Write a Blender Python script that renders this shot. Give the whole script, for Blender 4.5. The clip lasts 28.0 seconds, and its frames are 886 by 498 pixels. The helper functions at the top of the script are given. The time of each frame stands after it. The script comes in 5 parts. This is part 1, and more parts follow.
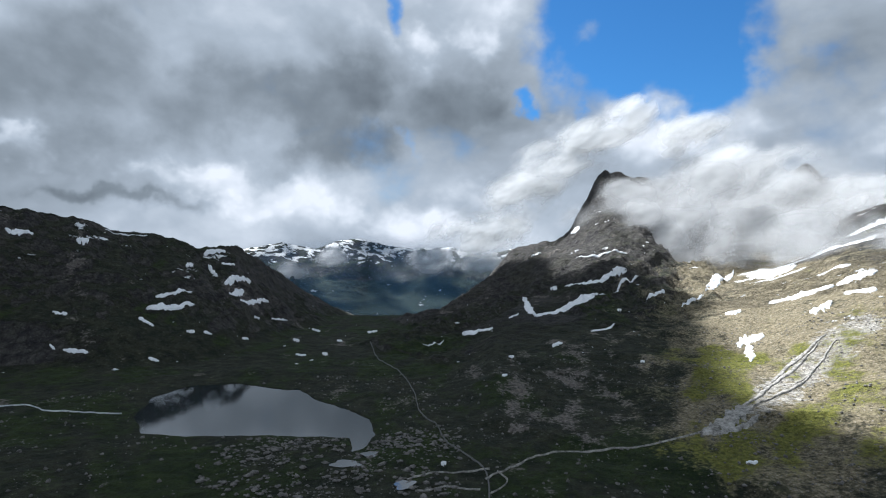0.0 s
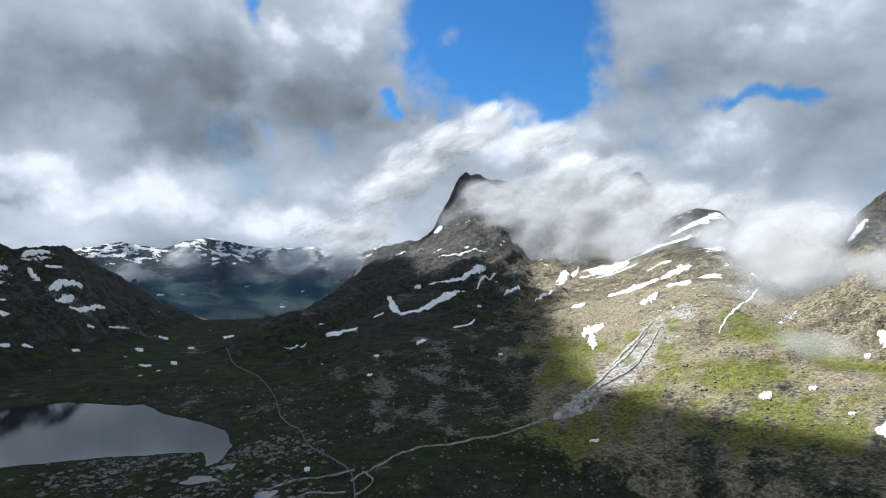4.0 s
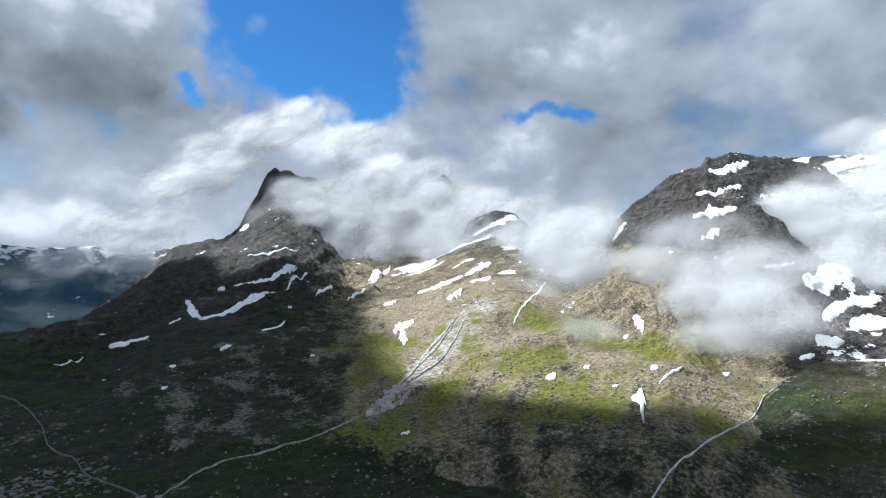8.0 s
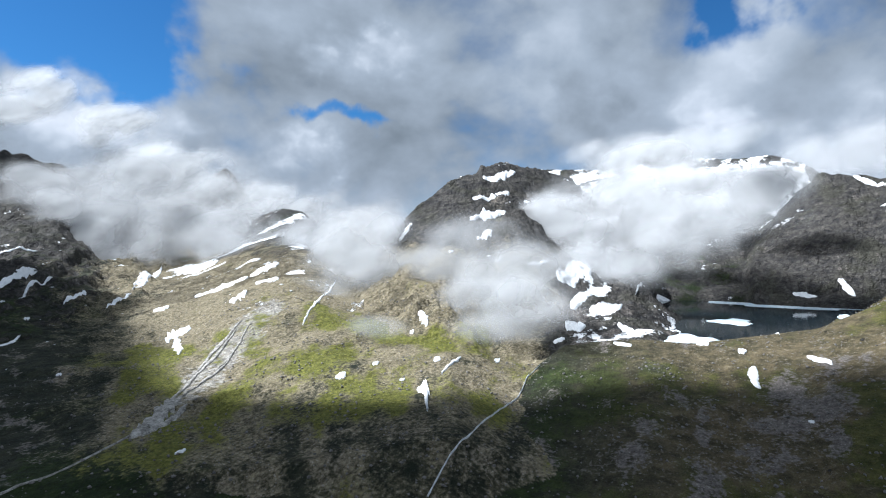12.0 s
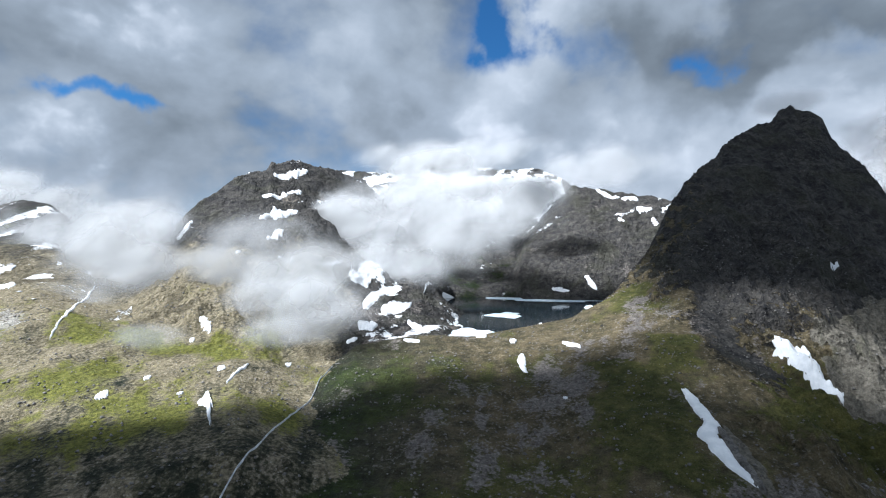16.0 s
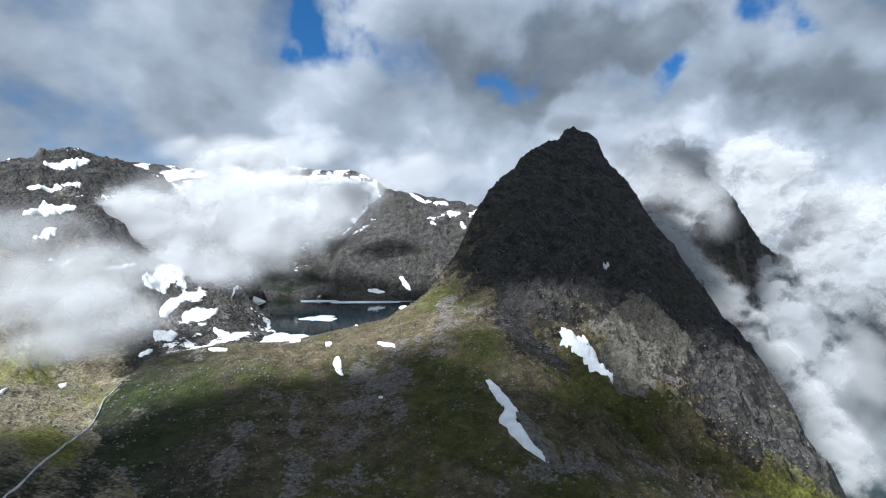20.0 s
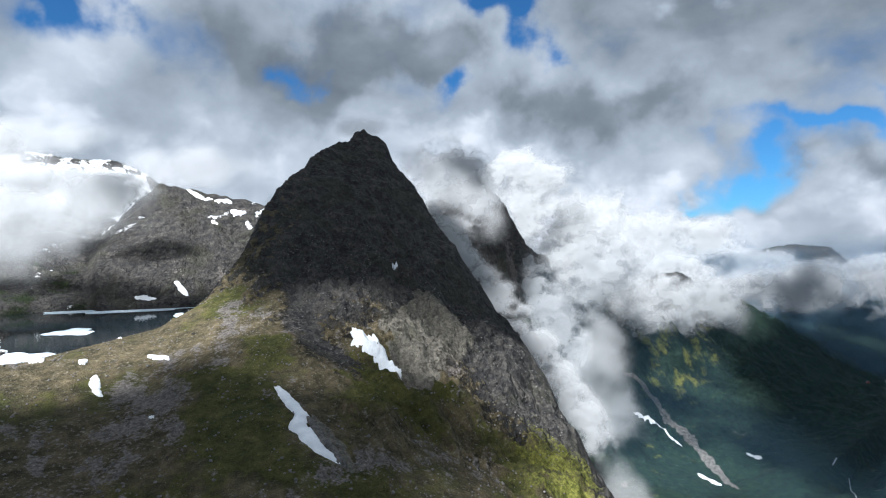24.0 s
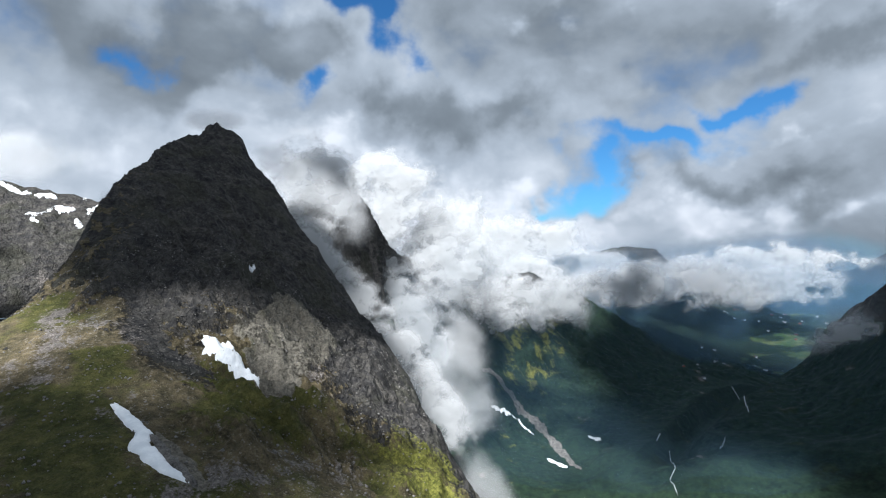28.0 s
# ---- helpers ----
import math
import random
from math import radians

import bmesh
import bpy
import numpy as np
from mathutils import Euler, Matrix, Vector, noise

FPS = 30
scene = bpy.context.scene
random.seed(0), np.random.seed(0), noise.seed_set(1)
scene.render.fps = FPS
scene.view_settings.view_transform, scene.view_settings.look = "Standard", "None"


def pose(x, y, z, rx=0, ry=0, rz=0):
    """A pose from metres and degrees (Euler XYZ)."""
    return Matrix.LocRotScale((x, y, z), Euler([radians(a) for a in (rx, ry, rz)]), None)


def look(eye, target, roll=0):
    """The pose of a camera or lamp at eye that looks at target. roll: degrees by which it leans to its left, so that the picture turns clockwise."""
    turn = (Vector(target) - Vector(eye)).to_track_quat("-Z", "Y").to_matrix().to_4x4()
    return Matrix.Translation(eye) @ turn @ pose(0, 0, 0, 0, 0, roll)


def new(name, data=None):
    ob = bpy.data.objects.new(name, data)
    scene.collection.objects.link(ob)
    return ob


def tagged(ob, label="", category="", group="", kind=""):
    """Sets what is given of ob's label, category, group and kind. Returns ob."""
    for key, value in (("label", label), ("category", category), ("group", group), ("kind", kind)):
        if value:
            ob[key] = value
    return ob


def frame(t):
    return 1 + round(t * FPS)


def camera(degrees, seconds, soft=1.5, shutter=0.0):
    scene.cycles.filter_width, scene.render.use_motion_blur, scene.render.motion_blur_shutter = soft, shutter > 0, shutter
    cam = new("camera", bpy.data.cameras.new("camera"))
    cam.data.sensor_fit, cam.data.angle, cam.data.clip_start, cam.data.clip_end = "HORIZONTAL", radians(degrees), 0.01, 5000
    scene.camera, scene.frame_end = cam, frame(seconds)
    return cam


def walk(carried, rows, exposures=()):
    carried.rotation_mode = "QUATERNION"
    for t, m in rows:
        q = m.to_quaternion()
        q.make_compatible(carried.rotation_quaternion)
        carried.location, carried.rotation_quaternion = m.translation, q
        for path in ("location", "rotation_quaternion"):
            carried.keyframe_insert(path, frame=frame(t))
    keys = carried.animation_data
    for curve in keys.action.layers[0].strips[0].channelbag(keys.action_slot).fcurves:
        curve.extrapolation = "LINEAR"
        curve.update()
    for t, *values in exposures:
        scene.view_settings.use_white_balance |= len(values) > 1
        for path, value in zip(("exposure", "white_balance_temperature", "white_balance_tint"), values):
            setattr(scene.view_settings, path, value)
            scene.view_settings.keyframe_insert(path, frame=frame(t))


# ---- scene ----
cam = camera(77.15, 28.0, soft=1.1)
EYE = (0.0, 0.0, 180.0)
# seconds, yaw, pitch, roll of the hovering camera
TURN = [
    (0, -0.000, 0.238, -0.322),
    (0.5, -1.533, 0.240, -0.269),
    (1, -3.153, 0.234, -0.216),
    (1.5, -4.829, 0.217, -0.237),
    (2, -6.504, 0.188, -0.194),
    (2.5, -8.225, 0.215, -0.169),
    (4.5, -16.030, 0.199, -0.029),
    (5, -18.362, 0.176, -0.024),
    (5.5, -20.927, 0.141, -0.002),
    (6, -23.435, 0.128, 0.012),
    (6.5, -25.691, 0.140, 0.069),
    (7, -27.866, 0.140, 0.059),
    (7.5, -30.383, 0.114, 0.096),
    (8, -33.057, 0.091, 0.134),
    (8.5, -35.589, 0.106, 0.264),
    (9, -38.120, 0.087, 0.222),
    (9.5, -40.660, 0.031, 0.203),
    (10, -43.331, 0.030, 0.225),
    (10.5, -46.048, 0.036, 0.143),
    (11, -48.949, 0.043, 0.159),
    (11.5, -51.669, 0.030, 0.086),
    (12, -54.503, -0.025, 0.181),
    (12.5, -57.431, 0.000, 0.138),
    (14.5, -68.569, -0.059, 0.080),
    (15, -70.953, -0.038, 0.072),
    (15.5, -73.460, -0.018, 0.038),
    (16, -75.598, 0.006, -0.022),
    (16.5, -77.768, 0.017, -0.038),
    (17, -80.039, 0.060, -0.023),
    (17.5, -82.263, 0.075, -0.060),
    (18, -84.716, 0.095, -0.075),
    (18.5, -87.058, 0.146, -0.073),
    (19, -89.330, 0.164, -0.080),
    (19.5, -91.821, 0.200, -0.094),
    (20, -94.405, 0.222, -0.091),
    (20.5, -97.181, 0.257, -0.075),
    (21, -100.022, 0.239, 0.064),
    (21.5, -102.633, 0.290, -0.049),
    (23.5, -113.068, 0.305, 0.143),
    (24, -115.731, 0.325, 0.150),
    (24.5, -118.359, 0.311, 0.108),
    (25, -120.888, 0.306, 0.133),
    (25.5, -123.436, 0.332, 0.102),
    (26, -125.736, 0.331, 0.150),
    (26.5, -127.676, 0.338, 0.118),
    (27, -128.776, 0.390, 0.220),
    (27.5, -129.361, 0.396, 0.239),
    (28, -129.738, 0.442, 0.202),
]
walk(cam, [(t, pose(*EYE, 90 + pitch, roll, yaw)) for t, yaw, pitch, roll in TURN], [(0, 1.18, 5750, 10), (6, 1.2, 5700, 10), (10, 1.08, 5550, 10), (20, 1.07, 5550, 10), (25, 1.16, 5720, 10), (28, 1.2, 5750, 10)])
# bearing, height, half width and half height in degrees, weight
SKY_GAPS = [
    (20.0, 21.5, 10.5, 6.5, 0.62), (26.0, 15.5, 6.0, 2.5, 0.35), (10.2, 12.6, 2.2, 1.5, 0.4), (-6.0, 24.0, 3.0, 2.4, 0.4),
    (-4.0, 10.0, 1.4, 1.6, 0.12), (42.0, 13.2, 3.0, 1.3, 0.36), (47.0, 13.4, 3.0, 1.3, 0.36), (84.4, 22.8, 3.4, 2.4, 0.4),
    (88.0, 19.0, 5.0, 3.0, 0.12), (118.0, 16.3, 3.6, 1.8, 0.42), (123.6, 22.6, 3.4, 2.6, 0.42), (102.7, 17.5, 2.0, 1.4, 0.22),
    (142.5, 7.0, 5.0, 2.4, 0.44), (150.0, 10.4, 7.0, 1.0, 0.32), (155.6, 13.6, 3.2, 1.4, 0.4), (138.0, 4.6, 3.0, 1.0, 0.25),
]
SKY_DARK = [
    (-24.0, 15.0, 16.0, 4.2, 0.85), (-10.5, 12.2, 6.5, 4.2, 1.0), (-42.0, 13.0, 14.0, 6.0, 0.4), (3.0, 13.2, 4.5, 2.4, 0.6),
    (-33.0, 4.8, 5.0, 1.0, 0.9), (-26.0, 3.8, 5.0, 0.8, 0.7), (69.6, 13.2, 6.0, 3.6, 0.7), (52.0, 11.0, 7.0, 2.6, 0.4),
    (106.0, 19.0, 9.0, 4.5, 1.1), (93.0, 19.5, 4.0, 4.0, 0.45), (113.0, 20.0, 6.0, 4.0, 1.0), (97.0, 14.5, 8.0, 4.0, 0.5), (78.0, 19.0, 6.0, 4.0, 0.4), (105.5, 14.5, 3.0, 2.4, 0.55),
    (128.5, 16.5, 5.0, 3.2, 0.8), (137.0, 14.2, 8.0, 2.7, 0.95), (162.0, 17.0, 8.0, 2.0, 0.8), (150.0, 16.0, 5.0, 1.6, 0.5),
    (156.0, 7.4, 7.0, 1.3, 0.8), (147.0, 8.4, 3.5, 0.9, 0.6), (30.0, 8.0, 4.0, 2.5, 0.4), (16.5, 8.0, 3.0, 2.5, 0.5),
]
SKY_LIGHT = [
    (2.7, 21.0, 4.0, 2.8, 1.0), (-31.0, 22.5, 4.0, 2.2, 0.9), (-7.5, 20.5, 2.5, 2.0, 0.5), (-38.0, 8.6, 6.0, 1.2, 0.8),
    (-24.0, 7.4, 7.0, 1.6, 0.8), (-14.0, 5.5, 7.0, 2.2, 0.9), (-4.0, 3.5, 8.0, 2.4, 1.0), (6.0, 6.5, 6.0, 3.0, 0.7),
    (20.0, 12.0, 7.0, 3.0, 0.9), (36.0, 9.5, 9.0, 3.4, 0.8), (45.0, 20.0, 9.0, 4.0, 0.5), (62.0, 21.0, 7.0, 4.0, 0.4),
    (79.0, 14.0, 8.0, 2.6, 0.5), (88.0, 9.0, 8.0, 2.6, 0.5), (99.0, 8.0, 4.0, 3.0, 0.4), (118.0, 11.0, 5.0, 3.4, 0.7),
    (126.0, 8.0, 5.0, 4.0, 0.9), (135.0, 4.0, 6.0, 3.0, 0.9), (146.0, 3.6, 9.0, 2.0, 0.9), (160.0, 4.0, 9.0, 1.8, 1.0),
    (143.0, 22.5, 4.0, 1.8, 0.9), (163.0, 22.0, 4.0, 2.0, 0.7), (158.0, 10.6, 7.0, 1.0, 0.6),
]

# ---- world, sun and exposure ----
scene.cycles.transparent_max_bounces = 40
SUN_BEARING, SUN_HEIGHT = -30.0, 50.0


def toward(bearing, height):
    b, h = radians(bearing), radians(height)
    return Vector((math.sin(b) * math.cos(h), math.cos(b) * math.cos(h), math.sin(h)))


class Nodes:
    """Short hand for node trees."""

    def __init__(self, tree):
        self.tree = tree
        tree.nodes.clear()

    def add(self, kind, **inputs):
        node = self.tree.nodes.new(kind)
        for key, value in inputs.items():
            self.feed(node, key, value)
        return node

    def feed(self, node, key, value):
        slot = node.inputs[int(key[1:])] if key[0] == "i" and key[1:].isdigit() else node.inputs[key.replace("_", " ")]
        if isinstance(value, bpy.types.NodeSocket):
            self.tree.links.new(value, slot)
        elif isinstance(value, bpy.types.Node):
            self.tree.links.new(value.outputs[0], slot)
        else:
            slot.default_value = value

    def math(self, op, a, b=0.0, c=0.0, clamp=False):
        node = self.add("ShaderNodeMath", i0=a, i1=b, i2=c)
        node.operation, node.use_clamp = op, clamp
        return node.outputs[0]

    def vec(self, op, a, b=(0, 0, 0)):
        node = self.tree.nodes.new("ShaderNodeVectorMath")
        node.operation = op
        self.feed(node, "i0", a)
        if op == "SCALE":
            self.feed(node, "Scale", b)
        else:
            self.feed(node, "i1", b)
        return node.outputs[0]

    def noise(self, vector, scale, detail=4.0, rough=0.55, warp=0.0):
        node = self.add("ShaderNodeTexNoise", Vector=vector, Scale=scale, Detail=detail, Roughness=rough, Distortion=warp)
        return node.outputs["Fac"]

    def step(self, value, low, high, smooth=True):
        node = self.add("ShaderNodeMapRange", Value=value)
        node.interpolation_type = "SMOOTHSTEP" if smooth else "LINEAR"
        node.inputs["From Min"].default_value, node.inputs["From Max"].default_value = low, high
        return node.outputs[0]

    def mix(self, fac, a, b):
        node = self.tree.nodes.new("ShaderNodeMix")
        node.data_type = "RGBA"
        for slot, value in ((0, fac), (6, a), (7, b)):
            if isinstance(value, bpy.types.NodeSocket):
                self.tree.links.new(value, node.inputs[slot])
            else:
                node.inputs[slot].default_value = value if slot == 0 else (*value, 1.0)[:4]
        return node.outputs[2]


world = bpy.data.worlds.new("sky")
scene.world = world
world.use_nodes = True
n = Nodes(world.node_tree)
sky = n.add("ShaderNodeTexSky")
sky.sky_type, sky.sun_disc = "NISHITA", False
sky.sun_elevation, sky.sun_rotation = radians(SUN_HEIGHT), radians(SUN_BEARING)
sky.altitude, sky.dust_density, sky.air_density = 1000.0, 0.3, 1.0
ray = n.add("ShaderNodeTexCoord").outputs["Generated"]
xyz = n.add("ShaderNodeSeparateXYZ", Vector=ray)
up = n.math("MAXIMUM", xyz.outputs["Z"], 0.0)
bearing = n.math("MULTIPLY", n.math("ARCTAN2", xyz.outputs["X"], xyz.outputs["Y"]), 57.2958)
height = n.math("MULTIPLY", n.math("ARCSINE", xyz.outputs["Z"]), 57.2958)
deck_at = n.vec("MULTIPLY", ray, (1.0, 1.0, 1.35))
sunward = (0.06 * math.sin(radians(SUN_BEARING)), 0.06 * math.cos(radians(SUN_BEARING)), 0.11)


# the rims of the openings are frayed
fray = n.add("ShaderNodeSeparateXYZ", Vector=n.add("ShaderNodeTexNoise", Vector=ray, Scale=7.0, Detail=5.0, Roughness=0.5).outputs["Color"])
bearing = n.math("ADD", bearing, n.math("MULTIPLY", n.math("SUBTRACT", fray.outputs["X"], 0.5), 30.0))
height = n.math("ADD", height, n.math("MULTIPLY", n.math("SUBTRACT", fray.outputs["Y"], 0.5), 15.0))


def blobs(rows):
    """Soft ovals on the sky: bearing, height, half width, half height, weight."""
    total = None
    for b, h, w, g, weight in rows:
        qx = n.math("DIVIDE", n.math("SUBTRACT", bearing, b), w)
        qy = n.math("DIVIDE", n.math("SUBTRACT", height, h), g)
        q = n.math("ADD", n.math("MULTIPLY", qx, qx), n.math("MULTIPLY", qy, qy))
        one = n.math("MULTIPLY", n.math("EXPONENT", n.math("MULTIPLY", q, -1.0)), weight)
        total = one if total is None else n.math("ADD", total, one)
    return total


# blue openings, thick dark bellies and sunlit heads of the cloud layer
gaps, belly, head = blobs(SKY_GAPS), blobs(SKY_DARK), blobs(SKY_LIGHT)
wide = n.noise(deck_at, 3.1, 7.0, 0.46, 0.25)
lit = n.noise(n.vec("ADD", deck_at, sunward), 3.1, 7.0, 0.46, 0.25)
billow = n.noise(deck_at, 7.0, 6.0, 0.48, 0.2)
bent = n.vec("ADD", deck_at, n.vec("SCALE", n.add("ShaderNodeTexNoise", Vector=ray, Scale=9.0, Detail=4.0, Roughness=0.55).outputs["Color"], 0.10))
heads = n.add("ShaderNodeTexVoronoi", Vector=bent, Scale=10.0, Detail=3.0, Roughness=0.55)
heads.feature = "SMOOTH_F1"
puff = n.math("SUBTRACT", 0.55, heads.outputs["Distance"])
cover = n.math("SUBTRACT", n.math("ADD", wide, n.math("MULTIPLY", billow, 0.35)), gaps)
mask = n.step(n.math("ADD", cover, n.math("MULTIPLY", puff, 0.10)), 0.26, 0.58)
relief = n.math("SUBTRACT", wide, lit)
ragged = n.math("ADD", n.math("MULTIPLY", n.math("SUBTRACT", wide, 0.5), 1.7), n.math("MULTIPLY", n.math("SUBTRACT", billow, 0.5), 0.7))
belly = n.step(n.math("ADD", belly, ragged), 0.05, 1.15)
head = n.step(n.math("ADD", n.math("ADD", head, ragged), n.math("MULTIPLY", puff, 0.5)), 0.1, 0.95)
shade = n.math("ADD", n.math("MULTIPLY", relief, 1.3), n.math("MULTIPLY", n.math("SUBTRACT", billow, 0.5), 0.45))
shade = n.math("ADD", shade, n.math("MULTIPLY", n.math("MULTIPLY", puff, 0.45), n.math("ADD", head, 0.25)))
shade = n.math("ADD", n.math("ADD", shade, 0.585), n.math("MULTIPLY", head, 0.34))
shade = n.math("SUBTRACT", shade, n.math("MULTIPLY", belly, 0.36))
low = n.step(xyz.outputs["Z"], 0.17, 0.0)
shade = n.math("ADD", shade, n.math("MULTIPLY", low, 0.10), clamp=True)
ramp = n.add("ShaderNodeValToRGB", Fac=shade)
el = ramp.color_ramp.elements
el[0].position, el[0].color = 0.0, (0.125, 0.142, 0.155, 1)
el[1].position, el[1].color = 1.0, (0.92, 0.92, 0.92, 1)
for at, c in ((0.3, (0.25, 0.278, 0.295, 1)), (0.6, (0.47, 0.51, 0.54, 1)), (0.8, (0.71, 0.735, 0.75, 1))):
    el.new(at).color = c
blue = n.vec("MULTIPLY", n.vec("SCALE", sky.outputs[0], 0.115), (0.34, 0.70, 0.95))
mixed = n.tree.nodes.new("ShaderNodeMix")
mixed.data_type = "RGBA"
n.tree.links.new(mask, mixed.inputs[0]), n.tree.links.new(blue, mixed.inputs[6]), n.tree.links.new(ramp.outputs[0], mixed.inputs[7])
back = n.add("ShaderNodeBackground", Color=mixed.outputs[2], Strength=0.45)
n.add("ShaderNodeOutputWorld", Surface=back)

sun_data = bpy.data.lights.new("sun", "SUN")
sun_data.energy, sun_data.angle, sun_data.color = 5.0, radians(0.53), (1.0, 0.95, 0.86)
sun = new("sun", sun_data)
sun.matrix_world = look(toward(SUN_BEARING, SUN_HEIGHT) * 4000, (0, 0, 0))

# ---- materials ----


def material(name):
    m = bpy.data.materials.new(name)
    m.use_nodes = True
    return m, Nodes(m.node_tree)


def tuft_streak(n, at):
    """Thin strips of turf that run down a scree slope."""
    return n.noise(n.vec("MULTIPLY", at, (0.35, 1.0, 0.35)), 1 / 16, 4, 0.6)


def terrain_material():
    """Rock, scree, heath, grass and old snow, by the ground's own fields."""
    m, n = material("mountain_ground")
    at = n.add("ShaderNodeNewGeometry").outputs["Position"]

    def field(name):
        node = n.add("ShaderNodeAttribute")
        node.attribute_name = name
        return node.outputs["Fac"]

    big = n.noise(at, 1 / 90, 5, 0.6, 0.4)
    mid = n.noise(at, 1 / 18, 6, 0.62)
    fine = n.noise(at, 1 / 3.5, 5, 0.65)
    ledges = n.vec("ADD", n.vec("MULTIPLY", at, (0.5, 0.5, 1.7)), n.vec("SCALE", n.add("ShaderNodeTexNoise", Vector=at, Scale=1 / 60, Detail=3.0).outputs["Color"], 40.0))
    strata = n.noise(ledges, 1 / 26, 9, 0.70, 0.2)
    shift = n.vec("SCALE", n.add("ShaderNodeTexNoise", Vector=at, Scale=1 / 14, Detail=4.0).outputs["Color"], 14.0)
    bent = n.vec("ADD", n.vec("MULTIPLY", at, (1.0, 1.0, 0.65)), shift)
    crag = n.add("ShaderNodeTexVoronoi", Vector=bent, Scale=1 / 17)
    crag.feature = "DISTANCE_TO_EDGE"
    crack = n.step(crag.outputs["Distance"], 0.08, 0.0)
    block = n.add("ShaderNodeTexVoronoi", Vector=bent, Scale=1 / 17).outputs["Distance"]
    chip = n.add("ShaderNodeTexVoronoi", Vector=bent, Scale=1 / 5.5).outputs["Distance"]
    rock = n.mix(n.step(mid, 0.32, 0.68), (0.022, 0.022, 0.024), (0.074, 0.069, 0.062))
    rock = n.mix(n.step(strata, 0.50, 0.66), rock, (0.088, 0.081, 0.072))
    rock = n.mix(n.math("MULTIPLY", n.step(fine, 0.56, 0.70), 0.5), rock, (0.15, 0.14, 0.13))
    cell = n.add("ShaderNodeSeparateXYZ", Vector=n.add("ShaderNodeTexVoronoi", Vector=bent, Scale=1 / 11).outputs["Color"]).outputs["X"]
    rock = n.mix(n.math("MULTIPLY", n.step(cell, 0.55, 0.95), 0.16), rock, (0.12, 0.11, 0.096))
    rock = n.mix(n.math("MULTIPLY", n.step(cell, 0.40, 0.05), 0.2), rock, (0.026, 0.026, 0.026))
    rock = n.mix(n.math("MULTIPLY", crack, 0.4), rock, (0.018, 0.018, 0.018))
    rock = n.mix(n.math("MULTIPLY", n.step(big, 0.5, 0.62), 0.5), rock, (0.050, 0.050, 0.034))
    broken = n.math("MULTIPLY", field("pale"), n.step(n.math("ADD", n.noise(bent, 1 / 5.0, 5, 0.7), n.math("MULTIPLY", strata, 0.5)), 0.75, 0.90))
    rock = n.mix(n.math("MULTIPLY", broken, 0.16), rock, (0.19, 0.172, 0.150))
    # scree: pinkish grey rubble with single stones
    stones = n.add("ShaderNodeTexVoronoi", Vector=at, Scale=1 / 3.2)
    stone = n.math("MULTIPLY", stones.outputs["Distance"], 1.0)
    scree = n.mix(n.step(fine, 0.3, 0.7), (0.10, 0.087, 0.078), (0.175, 0.156, 0.142))
    scree = n.mix(n.step(stone, 0.32, 0.12), scree, (0.25, 0.23, 0.21))
    # heath and grass; some of the valley's shade is put into their dark tones
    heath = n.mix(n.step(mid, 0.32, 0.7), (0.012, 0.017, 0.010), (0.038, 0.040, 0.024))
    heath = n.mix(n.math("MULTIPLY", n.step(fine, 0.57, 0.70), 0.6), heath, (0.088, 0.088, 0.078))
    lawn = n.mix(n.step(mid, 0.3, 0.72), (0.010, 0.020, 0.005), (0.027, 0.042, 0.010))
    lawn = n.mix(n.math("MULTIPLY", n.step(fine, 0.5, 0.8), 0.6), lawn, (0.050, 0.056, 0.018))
    brown = field("brown")
    peat = n.mix(n.step(mid, 0.32, 0.7), (0.050, 0.043, 0.022), (0.135, 0.108, 0.062))
    peat = n.mix(n.math("MULTIPLY", n.step(fine, 0.55, 0.68), 0.75), peat, (0.22, 0.195, 0.165))
    heath = n.mix(brown, heath, peat)
    sward = n.mix(n.step(mid, 0.3, 0.72), (0.036, 0.042, 0.010), (0.088, 0.084, 0.024))
    sward = n.mix(n.math("MULTIPLY", n.step(fine, 0.5, 0.8), 0.6), sward, (0.13, 0.11, 0.045))
    lawn = n.mix(brown, lawn, sward)
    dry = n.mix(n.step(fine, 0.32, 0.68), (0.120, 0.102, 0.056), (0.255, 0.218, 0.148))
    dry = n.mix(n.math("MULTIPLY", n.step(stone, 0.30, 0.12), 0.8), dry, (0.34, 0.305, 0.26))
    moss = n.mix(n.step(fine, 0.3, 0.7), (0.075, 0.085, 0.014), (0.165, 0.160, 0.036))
    wobble = n.math("ADD", n.math("MULTIPLY", n.math("SUBTRACT", mid, 0.5), 0.9), n.math("MULTIPLY", n.math("SUBTRACT", fine, 0.5), 1.1))

    def edge(name, soft=0.12, amount=1.0):
        v = n.math("ADD", field(name), n.math("MULTIPLY", wobble, amount))
        return n.step(v, 0.5 - soft, 0.5 + soft)

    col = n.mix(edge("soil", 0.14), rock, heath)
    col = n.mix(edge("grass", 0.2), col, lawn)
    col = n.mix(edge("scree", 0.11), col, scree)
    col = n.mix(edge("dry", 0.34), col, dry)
    fan = n.mix(n.step(fine, 0.3, 0.7), (0.110, 0.100, 0.080), (0.175, 0.160, 0.132))
    fan = n.mix(n.math("MULTIPLY", n.step(tuft_streak(n, at), 0.55, 0.72), 0.5), fan, (0.060, 0.062, 0.030))
    col = n.mix(edge("fan", 0.16, 0.5), col, fan)
    run = n.noise(n.vec("MULTIPLY", at, (0.8, 0.8, 0.2)), 1 / 7.0, 5, 0.65, 0.6)
